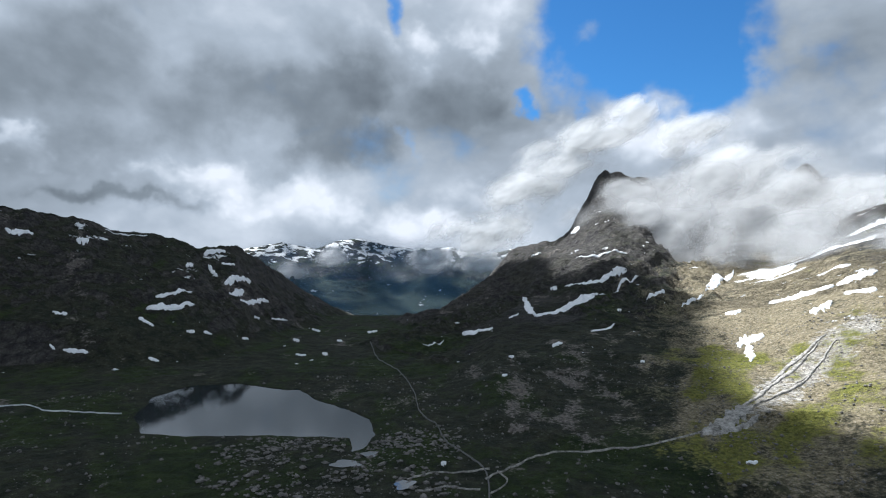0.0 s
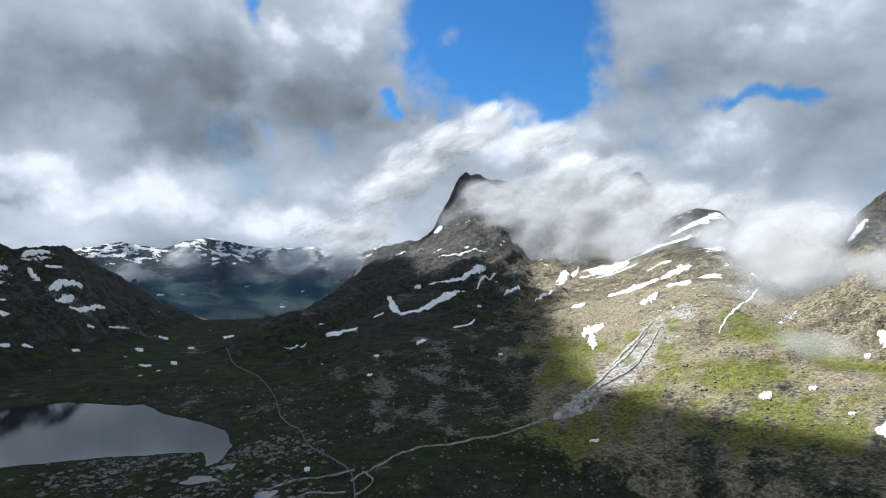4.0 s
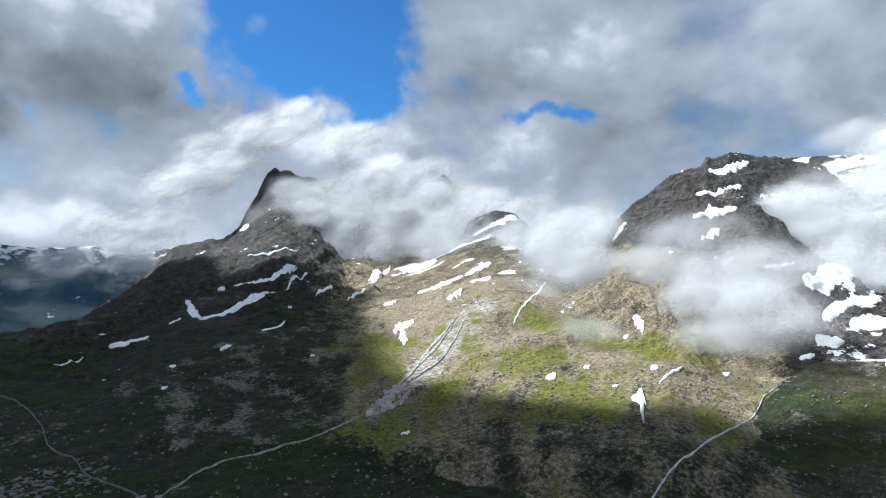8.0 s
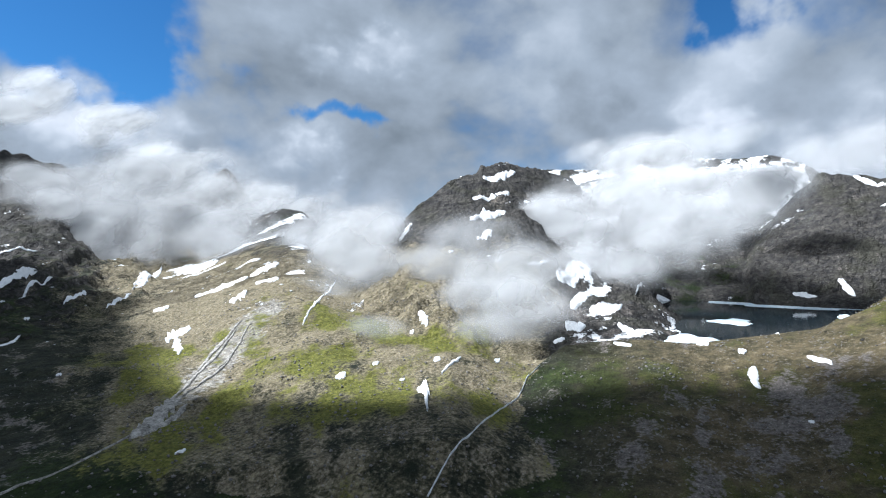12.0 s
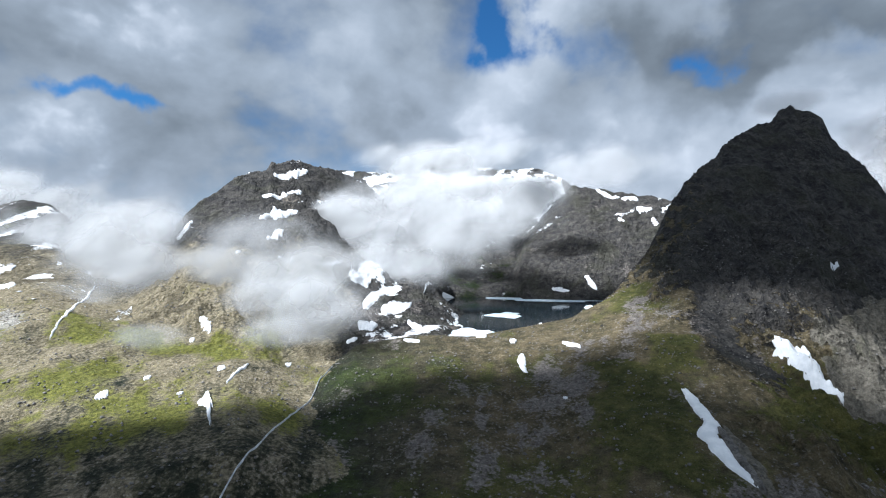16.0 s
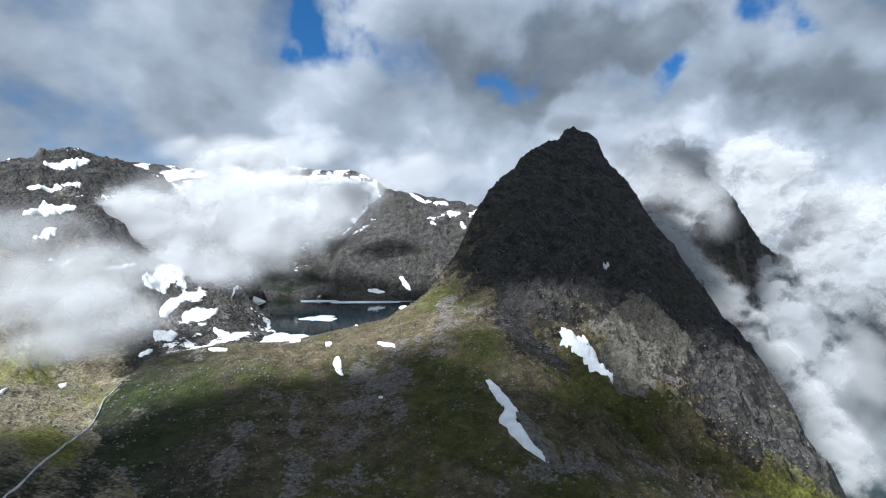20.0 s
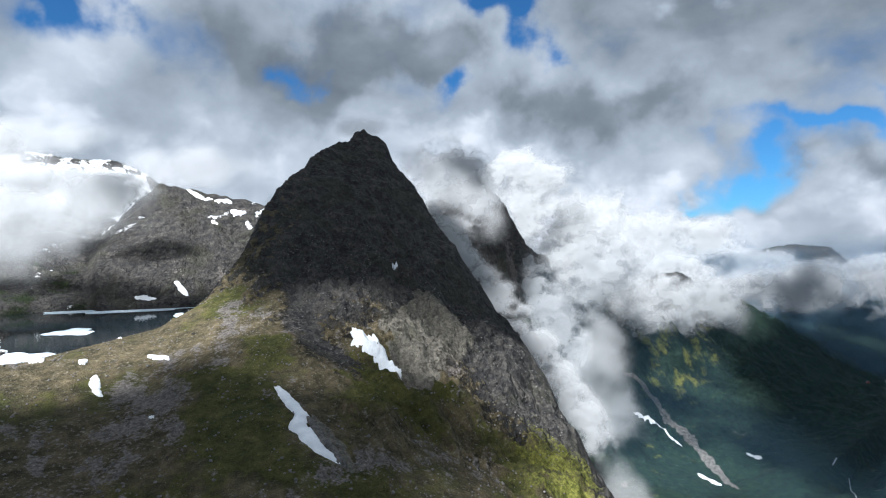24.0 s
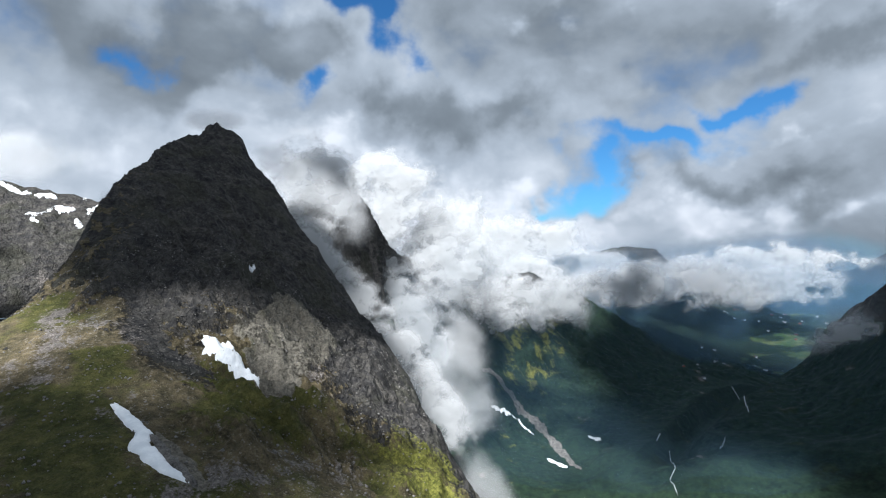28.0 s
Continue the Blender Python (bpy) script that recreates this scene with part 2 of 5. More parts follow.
    gravel = n.mix(n.step(fine, 0.3, 0.7), (0.17, 0.158, 0.135), (0.42, 0.40, 0.36))
    washed = n.step(n.math("ADD", field("wash"), n.math("MULTIPLY", n.math("SUBTRACT", run, 0.5), 1.5)), 0.45, 0.62)
    col = n.mix(washed, col, gravel)
    forest = n.mix(n.step(mid, 0.3, 0.7), (0.006, 0.016, 0.012), (0.016, 0.034, 0.018))
    col = n.mix(edge("wood", 0.1, 0.5), col, forest)
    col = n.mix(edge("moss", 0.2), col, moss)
    meadow = n.mix(n.step(big, 0.4, 0.6), (0.035, 0.075, 0.025), (0.085, 0.11, 0.045))
    col = n.mix(edge("meadow", 0.06, 0.2), col, meadow)
    grit = n.noise(at, 1 / 1.25, 4, 0.65)
    tuft = n.noise(at, 1 / 7.0, 4, 0.6, 0.3)
    vary = n.math("ADD", n.math("MULTIPLY", n.step(grit, 0.3, 0.7), 0.6), n.math("MULTIPLY", n.step(tuft, 0.32, 0.68), 0.45))
    col = n.vec("SCALE", col, n.math("ADD", vary, 0.46))
    snow_edge = n.math("ADD", field("snow"), n.math("MULTIPLY", wobble, 0.5))
    snow = n.step(snow_edge, 0.47, 0.53)
    white = n.mix(n.step(mid, 0.3, 0.75), (0.70, 0.72, 0.74), (0.86, 0.87, 0.88))
    col = n.mix(snow, col, white)
    hills = n.math("ADD", n.math("MULTIPLY", mid, 6.0), n.math("MULTIPLY", fine, 2.6))
    hills = n.math("ADD", hills, n.math("MULTIPLY", strata, 9.0))
    hills = n.math("ADD", hills, n.math("MULTIPLY", n.math("SUBTRACT", 1.0, stone), 0.5))
    hills = n.math("MULTIPLY", hills, n.math("SUBTRACT", 1.0, n.math("MULTIPLY", snow, 0.85)))
    bare = n.math("SUBTRACT", 1.0, edge("soil", 0.14))
    blocks = n.math("ADD", n.math("MULTIPLY", block, -5.0), n.math("MULTIPLY", chip, -3.5))
    hills = n.math("ADD", hills, n.math("MULTIPLY", n.math("MULTIPLY", blocks, bare), n.math("SUBTRACT", 1.0, snow)))
    hills = n.math("SUBTRACT", hills, n.math("MULTIPLY", n.math("MULTIPLY", crack, bare), 1.2))
    bump = n.add("ShaderNodeBump", Height=hills, Strength=1.0, Distance=1.0)
    surf = n.add("ShaderNodeBsdfPrincipled", Base_Color=col, Roughness=0.92, Normal=bump)
    surf.inputs["Specular IOR Level"].default_value = 0.2
    n.add("ShaderNodeOutputMaterial", Surface=surf)
    return m


def snow_material():
    m, n = material("old_snow")
    at = n.add("ShaderNodeNewGeometry").outputs["Position"]
    mid = n.noise(at, 1 / 9, 6, 0.6)
    fine = n.noise(at, 1 / 1.6, 4, 0.6)
    col = n.mix(n.step(mid, 0.35, 0.7), (0.74, 0.76, 0.78), (0.90, 0.91, 0.92))
    col = n.mix(n.math("MULTIPLY", n.step(fine, 0.62, 0.78), 0.35), col, (0.50, 0.48, 0.44))
    bump = n.add("ShaderNodeBump", Height=n.math("ADD", mid, n.math("MULTIPLY", fine, 0.25)), Strength=0.7, Distance=1.2)
    surf = n.add("ShaderNodeBsdfPrincipled", Base_Color=col, Roughness=0.75, Normal=bump)
    n.add("ShaderNodeOutputMaterial", Surface=surf)
    return m


def water_material():
    m, n = material("lake_water")
    at = n.add("ShaderNodeNewGeometry").outputs["Position"]
    rip = n.noise(at, 1 / 2.2, 4, 0.6)
    swell = n.noise(at, 1 / 60, 3, 0.5)
    bump = n.add("ShaderNodeBump", Height=rip, Strength=0.05, Distance=0.4)
    rough = n.math("ADD", 0.015, n.math("MULTIPLY", n.step(swell, 0.45, 0.7), 0.05))
    surf = n.add("ShaderNodeBsdfPrincipled", Base_Color=(0.008, 0.016, 0.022, 1), Roughness=rough, IOR=2.0, Normal=bump)
    surf.inputs["Specular IOR Level"].default_value = 1.0
    n.add("ShaderNodeOutputMaterial", Surface=surf)
    return m


def cloud_material(name, opacity, size, tint=0.56, crisp=0.0):
    """Thin slices of mist: dense in the core, ragged towards the rim; crisp ones have billowing heads."""
    m, n = material(name)
    at = n.add("ShaderNodeNewGeometry").outputs["Position"]
    core = n.add("ShaderNodeAttribute")
    core.attribute_name = "core"
    drift = n.vec("SCALE", n.add("ShaderNodeTexNoise", Vector=at, Scale=1.6 / size, Detail=1.0 + 3.0 * crisp, Roughness=0.5).outputs["Color"], (0.15 + 0.2 * crisp) * size)
    puffs = n.noise(n.vec("ADD", n.vec("MULTIPLY", at, (1, 1, 1.25)), drift), 1 / size, 4.0 + crisp, 0.45 + 0.1 * crisp, 0.1)
    wisp = n.noise(at, 3.4 / size, 2.5 + 1.5 * crisp, 0.5, 0.2)
    dens = n.math("ADD", n.math("MULTIPLY", core.outputs["Fac"], 1.25), n.math("MULTIPLY", n.math("SUBTRACT", puffs, 0.5), 5.2))
    dens = n.math("ADD", dens, n.math("MULTIPLY", n.math("SUBTRACT", wisp, 0.5), 1.1 + 0.8 * crisp))
    alpha = n.math("MULTIPLY", n.step(dens, -0.25 + 0.35 * crisp, 1.55 - 0.45 * crisp), opacity)
    alpha = n.math("MULTIPLY", alpha, n.step(core.outputs["Fac"], 0.0, 0.85 - 0.35 * crisp))
    swell = n.noise(n.vec("ADD", at, drift), 1.3 / size, 2.0, 0.4)
    bump = n.add("ShaderNodeBump", Height=n.math("MULTIPLY", swell, 0.7 * size), Strength=0.3 + 0.25 * crisp, Distance=1.0)
    white = (tint, tint * 1.01, tint * 1.02, 1)
    diff = n.add("ShaderNodeBsdfDiffuse", Color=white, Normal=bump)
    thru = n.add("ShaderNodeBsdfTranslucent", Color=white)
    both = n.add("ShaderNodeMixShader", Fac=0.5, i1=diff, i2=thru)
    clear = n.add("ShaderNodeBsdfTransparent")
    n.add("ShaderNodeOutputMaterial", Surface=n.add("ShaderNodeMixShader", Fac=alpha, i1=clear, i2=both))
    return m


def plain(name, low, high, size, rough=0.9, relief=0.0):
    m, n = material(name)
    at = n.add("ShaderNodeNewGeometry").outputs["Position"]
    a, b = n.noise(at, 1 / size, 5, 0.6), n.noise(at, 6 / size, 4, 0.6)
    mixed = n.math("ADD", n.math("MULTIPLY", a, 0.6), n.math("MULTIPLY", b, 0.4))
    surf = n.add("ShaderNodeBsdfPrincipled", Base_Color=n.mix(n.step(mixed, 0.35, 0.65), low, high), Roughness=rough)
    if relief:
        n.feed(surf, "Normal", n.add("ShaderNodeBump", Height=mixed, Strength=0.8, Distance=relief))
    n.add("ShaderNodeOutputMaterial", Surface=surf)
    return m


GROUND = terrain_material()
SNOW = snow_material()
WATER = water_material()
MIST = cloud_material("mist", 0.60, 145, 0.62)
NEAR_MIST = cloud_material("near_mist", 0.46, 75, 0.60)
THIN = cloud_material("thin_mist", 0.30, 140, 0.60)
CUMULUS = cloud_material("cumulus", 0.66, 150, 0.55, 0.9)
HEAD = cloud_material("cloud_head", 0.62, 190, 0.78, 0.12)
STREAMER = cloud_material("streaming_cloud", 0.54, 80, 0.57, 0.75)
STONE = plain("boulder_stone", (0.07, 0.066, 0.062), (0.23, 0.215, 0.20), 4, 0.9, 0.2)
GRAVEL = plain("pale_gravel", (0.10, 0.095, 0.085), (0.44, 0.42, 0.385), 6, 0.95, 0.8)
FOAM = plain("white_water", (0.38, 0.40, 0.42), (0.85, 0.86, 0.87), 5, 0.4, 0.2)
TRACK = plain("gravel_track", (0.085, 0.085, 0.085), (0.16, 0.157, 0.15), 5, 0.95, 0.05)
SCREE = plain("loose_scree", (0.04, 0.037, 0.033), (0.19, 0.175, 0.16), 7, 0.95, 2.0)
ICE = plain("lake_ice", (0.42, 0.55, 0.64), (0.78, 0.85, 0.89), 30, 0.5, 0.05)
WALL_WHITE = plain("painted_boards", (0.62, 0.61, 0.58), (0.80, 0.79, 0.76), 2, 0.8)
WALL_RED = plain("red_boards", (0.22, 0.045, 0.03), (0.30, 0.07, 0.045), 2, 0.8)
ROOF = plain("slate_roof", (0.05, 0.05, 0.055), (0.12, 0.12, 0.125), 2, 0.7)


def haze_sheet_material(name, tint, amount):
    """Blue distance: a faint even tint on thin sheets, painted in place of hazy air."""
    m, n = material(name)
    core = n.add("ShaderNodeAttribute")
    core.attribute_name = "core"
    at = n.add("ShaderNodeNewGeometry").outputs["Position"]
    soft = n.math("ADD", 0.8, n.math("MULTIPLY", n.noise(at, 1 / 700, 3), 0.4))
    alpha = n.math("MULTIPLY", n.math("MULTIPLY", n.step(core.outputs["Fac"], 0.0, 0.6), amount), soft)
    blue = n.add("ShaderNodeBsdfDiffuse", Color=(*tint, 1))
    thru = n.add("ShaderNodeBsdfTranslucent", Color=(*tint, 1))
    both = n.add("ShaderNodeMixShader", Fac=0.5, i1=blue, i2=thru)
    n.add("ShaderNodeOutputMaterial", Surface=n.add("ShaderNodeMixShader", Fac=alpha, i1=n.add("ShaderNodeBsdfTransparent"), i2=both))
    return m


HAZE = haze_sheet_material("blue_haze_tint", (0.10, 0.19, 0.30), 0.25)
FAR_HAZE = haze_sheet_material("far_blue_haze_tint", (0.045, 0.11, 0.21), 0.22)
NEAR_HAZE = haze_sheet_material("valley_haze_tint", (0.09, 0.18, 0.27), 0.06)

# ---- the land ----
# crest and foot lines of each landform: bearing from the lookout in degrees, distance and height in metres
DARK_CREST = [
    (-47.8, 1380, 264), (-43.6, 1390, 262), (-38.6, 1400, 259), (-36.4, 1407, 256), (-32.2, 1413, 237), (-30.9, 1420, 219),
    (-27.6, 1420, 219), (-24.8, 1420, 194), (-23.8, 1425, 184), (-22.1, 1430, 192), (-20.3, 1440, 195), (-19.3, 1480, 175),
    (-16.1, 1700, 111), (-13.6, 1950, 33), (-10.6, 2300, -59), (-7.1, 2700, -167), (-3.7, 3000, -293),
]
DARK_FOOT = [
    (-47.7, 1150, 14), (-38.5, 1020, 6), (-30.6, 930, 11), (-21.3, 1000, 3), (-12.8, 1090, 0), (-3.7, 1150, -1),
]
FAR_CREST = [
    (-24.8, 4600, 63), (-19.3, 4600, 194), (-16.1, 4600, 232), (-12.8, 4600, 188), (-11.2, 4600, 244), (-8.9, 4600, 273),
    (-6.0, 4600, 224), (-2.6, 4600, 193), (0.9, 4600, 204), (3.8, 4600, 135), (6.7, 4600, 207), (12.4, 4600, 209),
]
FAR_FOOT = [
    (-24.8, 3600, -144), (-10.6, 3600, -208), (-1.9, 3600, -212), (12.4, 3600, -198),
]
CAP_CREST = [
    (-5.4, 1500, -23), (-0.2, 1700, -10), (3.9, 1900, 75), (7.0, 2000, 178), (8.7, 2030, 198), (11.3, 2065, 217),
    (12.7, 2100, 252), (13.6, 2120, 319), (14.6, 2150, 380), (15.2, 2170, 446), (16.0, 2200, 483), (17.4, 2200, 485),
    (18.4, 2200, 462), (19.9, 2200, 464), (20.9, 2200, 434), (21.5, 2200, 378), (22.9, 2200, 356), (24.9, 2200, 297),
    (27.7, 2200, 245), (32.1, 2200, 215), (37.9, 2200, 179),
]
CAP_FOOT = [
    (-5.4, 980, 14), (-0.2, 860, 10), (6.8, 740, 5), (12.5, 650, 3), (17.9, 610, 4), (25.4, 600, 14),
    (38.0, 600, 36),
]
TIP_CREST = [
    (29.1, 2600, 106), (31.4, 2600, 447), (32.4, 2600, 525), (33.1, 2600, 547), (33.8, 2600, 520), (34.9, 2600, 438),
    (37.2, 2600, 115),
]
TIP_FOOT = [
    (29.1, 2300, 33), (37.2, 2300, 48),
]
KNOB_CREST = [
    (5.5, 1150, 48), (13.5, 1450, 98), (22.2, 1700, 127), (30.8, 1750, 161), (34.6, 1750, 247), (36.2, 1725, 279),
    (38.3, 1700, 301), (40.3, 1675, 291), (41.8, 1650, 248), (44.2, 1625, 201), (47.4, 1600, 186), (51.3, 1600, 186),
    (55.2, 1600, 173),
]
KNOB_FOOT = [
    (5.5, 560, 13), (13.5, 520, 8), (25.1, 470, 11), (36.2, 440, 16), (46.0, 420, 27), (55.2, 430, 35),
]
DOME_CREST = [
    (39.8, 1000, 61), (45.4, 1100, 117), (47.7, 1170, 159), (50.1, 1230, 230), (51.9, 1270, 280), (55.0, 1330, 338),
    (58.0, 1380, 365), (58.4, 1397, 389), (59.0, 1413, 386), (60.3, 1430, 402), (63.0, 1450, 386), (64.7, 1500, 387),
    (67.3, 1520, 372), (69.9, 1480, 293), (71.9, 1350, 193), (73.8, 1200, 114), (75.7, 1100, 60),
]
DOME_FOOT = [
    (39.7, 440, -10), (48.1, 430, -5), (53.4, 460, 1), (55.6, 480, -4), (60.2, 580, 19), (65.7, 700, 44),
    (71.9, 740, 52), (75.7, 750, 58),
]
HEAD_CREST = [
    (64.1, 2300, 498), (69.4, 2300, 489), (72.2, 2300, 504), (72.7, 2300, 580), (75.7, 2300, 561), (76.4, 2300, 507),
    (79.2, 2286, 513), (82.7, 2271, 494), (85.0, 2257, 500), (87.6, 2243, 456), (90.2, 2229, 381), (95.7, 2214, 315),
    (100.5, 2200, 227),
]
HEAD_FOOT = [
    (64.1, 1450, 139), (76.6, 1450, 76), (81.0, 1480, 85), (100.5, 1500, 90),
]
WALL_CREST = [
    (83.9, 1850, 203), (85.9, 1850, 296), (87.9, 1850, 367), (88.8, 1838, 380), (91.0, 1825, 372), (94.1, 1812, 350),
    (97.6, 1800, 329), (100.5, 1780, 299), (105.4, 1750, 248),
]
WALL_FOOT = [
    (83.9, 1420, 79), (92.4, 1420, 81), (105.4, 1420, 89),
]
LIP_CREST = [
    (59.1, 560, 12), (63.0, 650, 30), (66.7, 730, 55), (71.7, 760, 58), (73.8, 750, 63), (78.6, 770, 59),
    (84.5, 790, 72), (88.5, 810, 82), (93.0, 850, 115), (95.7, 870, 133), (99.4, 900, 156),
    (104.0, 890, 118), (109.0, 860, 62), (115.0, 820, -10), (122.0, 780, -130),
]
LIP_FOOT = [
    (53.3, 400, 2), (71.7, 360, -8), (73.8, 360, 11), (84.5, 360, -9), (99.4, 370, 3),
]
PEAK_CREST = [
    (90.2, 840, 81), (93.0, 900, 113), (95.0, 960, 146), (95.8, 1000, 167), (96.5, 1040, 197), (97.6, 1110, 253),
    (99.7, 1190, 324), (101.3, 1250, 359), (103.8, 1340, 427), (104.6, 1370, 446), (106.0, 1420, 460), (106.7, 1440, 483),
    (107.3, 1450, 499), (107.9, 1450, 485), (109.1, 1448, 474), (109.9, 1440, 456), (110.5, 1430, 400), (112.8, 1390, 337),
    (115.3, 1330, 232), (118.0, 1270, 151), (119.7, 1230, 93), (121.4, 1180, 44), (124.2, 1100, -9), (126.9, 1000, -75),
    (127.5, 930, -90), (128.6, 870, -99), (130.9, 800, -129), (132.3, 760, -145), (135.4, 690, -175), (140.6, 600, -280),
    (146.5, 540, -389),
]
PEAK_FOOT = [
    (90.2, 410, -8), (99.4, 400, -3), (110.0, 400, 12), (115.4, 400, -23), (127.0, 420, -55), (135.4, 450, -91),
    (140.6, 380, -148), (146.4, 330, -197),
]
SPUR_CREST = [
    (109.4, 1750, 230), (114.7, 1800, 356), (119.2, 1900, 449), (122.0, 1983, 338), (124.3, 2067, 199), (127.2, 2150, 134),
    (128.9, 2325, 82), (134.7, 2500, 49), (138.2, 2700, 93), (142.1, 2900, 1), (145.4, 2950, -101), (150.1, 3050, -191),
    (154.1, 3100, -282), (157.8, 3100, -385),
]
SPUR_FOOT = [
    (109.4, 1250, -473), (130.6, 1350, -506), (142.0, 1450, -469), (150.0, 1700, -390), (154.1, 2150, -353), (157.8, 2700, -348),
]
NORTH_CREST = [
    (134.1, 3900, 15), (138.2, 3900, 125), (142.1, 3900, 86), (145.7, 4000, 194), (148.1, 4050, 225), (150.6, 4100, 208),
    (152.7, 4150, 52), (155.6, 4200, 14), (158.8, 4300, -139), (160.9, 4300, -252),
]
NORTH_FOOT = [
    (134.1, 3100, -296), (147.5, 3100, -307), (156.9, 3600, -286), (160.9, 4100, -242),
]
BLUE_CREST = [
    (150.1, 4800, 30), (155.1, 4800, 78), (159.2, 4800, 115), (161.4, 4800, 165), (163.8, 4800, 76), (165.8, 4800, 38),
    (168.3, 4800, 175), (171.1, 4800, 237), (174.2, 4800, 268),
]
BLUE_FOOT = [
    (150.1, 4550, -244), (174.2, 4550, -149),
]
EAST_CREST = [
    (151.5, 1700, -481), (157.3, 2100, -336), (161.7, 2450, -260), (163.2, 2550, -213), (163.6, 2560, -143), (164.6, 2505, -87),
    (166.5, 2450, 2), (168.3, 2350, 79), (171.1, 2250, 189), (175.7, 2100, 277),
]
EAST_FOOT = [
    (151.5, 1500, -431), (157.3, 1650, -344), (161.7, 1700, -337), (163.3, 1700, -328), (165.7, 1650, -300), (168.2, 1700, -298),
    (175.6, 1500, -249),
]

SHORE = [(-294, 544), (-246, 535), (-194, 542), (-121, 537), (-86, 537), (-81, 498), (-73, 505), (-65, 544), (-77, 595), (-118, 637), (-147, 666), (-185, 719), (-206, 719), (-277, 751), (-337, 734), (-351, 674), (-328, 595)]
# outlines of single patches of scree, turf and pale broken rock on the peak, and of a snowfield
SCREE_ZONES = [
    [(718, -256), (849, -356), (858, -411), (750, -411), (716, -390), (602, -288), (549, -218), (645, -237)],
    [(493, -110), (461, -120), (418, -131), (407, -119), (435, -111)],
]
RUBBLE_ZONES = [
    [(882, -73), (797, -99), (626, -59), (483, 4), (466, 51), (525, 78), (652, 32), (768, -25)],
]
WASH_ZONES = [
    [(235, 499), (351, 632), (495, 737), (573, 762), (599, 730), (508, 649), (432, 604), (332, 528), (265, 490)],
]
MOSS_ZONES = [
    [(324, 449), (409, 504), (491, 530), (485, 462), (440, 379), (370, 324), (320, 334), (309, 387)],
    [(403, 889), (407, 770), (317, 545), (268, 507), (304, 671)],
    [(325, 534), (403, 558), (349, 474), (297, 478)],
    [(470, 531), (499, 523), (464, 442), (452, 388), (367, 325), (381, 378), (328, 344), (343, 388)],
    [(457, 363), (476, 330), (425, 295), (411, 321)],
]
TURF_ZONES = [
    [(675, -68), (666, -117), (603, -114), (597, -71)],
    [(572, -168), (553, -215), (530, -206), (499, -151)],
    [(483, -294), (535, -388), (562, -482), (431, -362), (407, -283), (431, -263)],
    [(626, -13), (588, -72), (546, -83), (421, -77), (466, -10)],
    [(809, -315), (815, -328), (705, -310), (681, -288)],
    [(874, -428), (862, -464), (756, -410), (769, -396)],
]
PALE_ZONES = [
    [(896, -124), (917, -195), (977, -338), (1088, -488), (965, -457), (864, -366), (753, -267), (680, -194), (738, -170), (795, -132)],
    [(982, -479), (956, -540), (809, -572), (612, -466), (549, -449), (495, -343), (549, -325), (666, -358), (802, -381)],
]
SNOW_ZONES = [
    [(2059, 647), (2179, 531), (2176, 369), (2206, 214), (2151, 117), (1842, 95), (2028, 218), (2051, 369), (2023, 536)],
]



def lattice(x, y, seed):
    """Smooth gradient noise, about -0.7 to 0.7."""
    table = np.random.RandomState(seed).rand(4096) * 2 * np.pi
    ix, iy = np.floor(x).astype(np.int64), np.floor(y).astype(np.int64)
    fx, fy = x - ix, y - iy
    sx, sy = fx * fx * fx * (fx * (fx * 6 - 15) + 10), fy * fy * fy * (fy * (fy * 6 - 15) + 10)

    def grad(dx, dy):
        h = table[((ix + dx) * 374761 + (iy + dy) * 668265) & 4095]
        return np.cos(h) * (fx - dx) + np.sin(h) * (fy - dy)

    a, b, c, d = grad(0, 0), grad(1, 0), grad(0, 1), grad(1, 1)
    top, low = a + (b - a) * sx, c + (d - c) * sx
    return top + (low - top) * sy


def fbm(x, y, size, octaves, seed, gain=0.5):
    total, amp = 0, 1.0
    for k in range(octaves):
        total = total + amp * lattice(x / size * 2 ** k + 13.7 * k, y / size * 2 ** k - 7.1 * k, seed + k)
        amp *= gain
    return total


def ridged(x, y, size, octaves, seed, gain=0.5):
    total, amp = 0, 1.0
    for k in range(octaves):
        total = total + amp * (0.5 - np.abs(lattice(x / size * 2 ** k + 5.3 * k, y / size * 2 ** k + 9.9 * k, seed + k)) * 1.6)
        amp *= gain
    return total


def inside(x, y, shape):
    """Signed distance to a closed outline in metres, positive inside."""
    best = np.full(x.shape, 1e9)
    odd = np.zeros(x.shape, bool)
    for (ax, ay), (bx, by) in zip(shape, shape[1:] + shape[:1]):
        dx, dy = bx - ax, by - ay
        u = np.clip(((x - ax) * dx + (y - ay) * dy) / (dx * dx + dy * dy + 1e-9), 0, 1)
        best = np.minimum(best, np.hypot(x - ax - u * dx, y - ay - u * dy))
        if ay != by:
            odd ^= ((ay > y) != (by > y)) & (x < (bx - ax) * (y - ay) / (by - ay) + ax)
    return np.where(odd, best, -best)


def smooth(v, low, high):
    u = np.clip((v - low) / (high - low), 0, 1)
    return u * u * (3 - 2 * u)


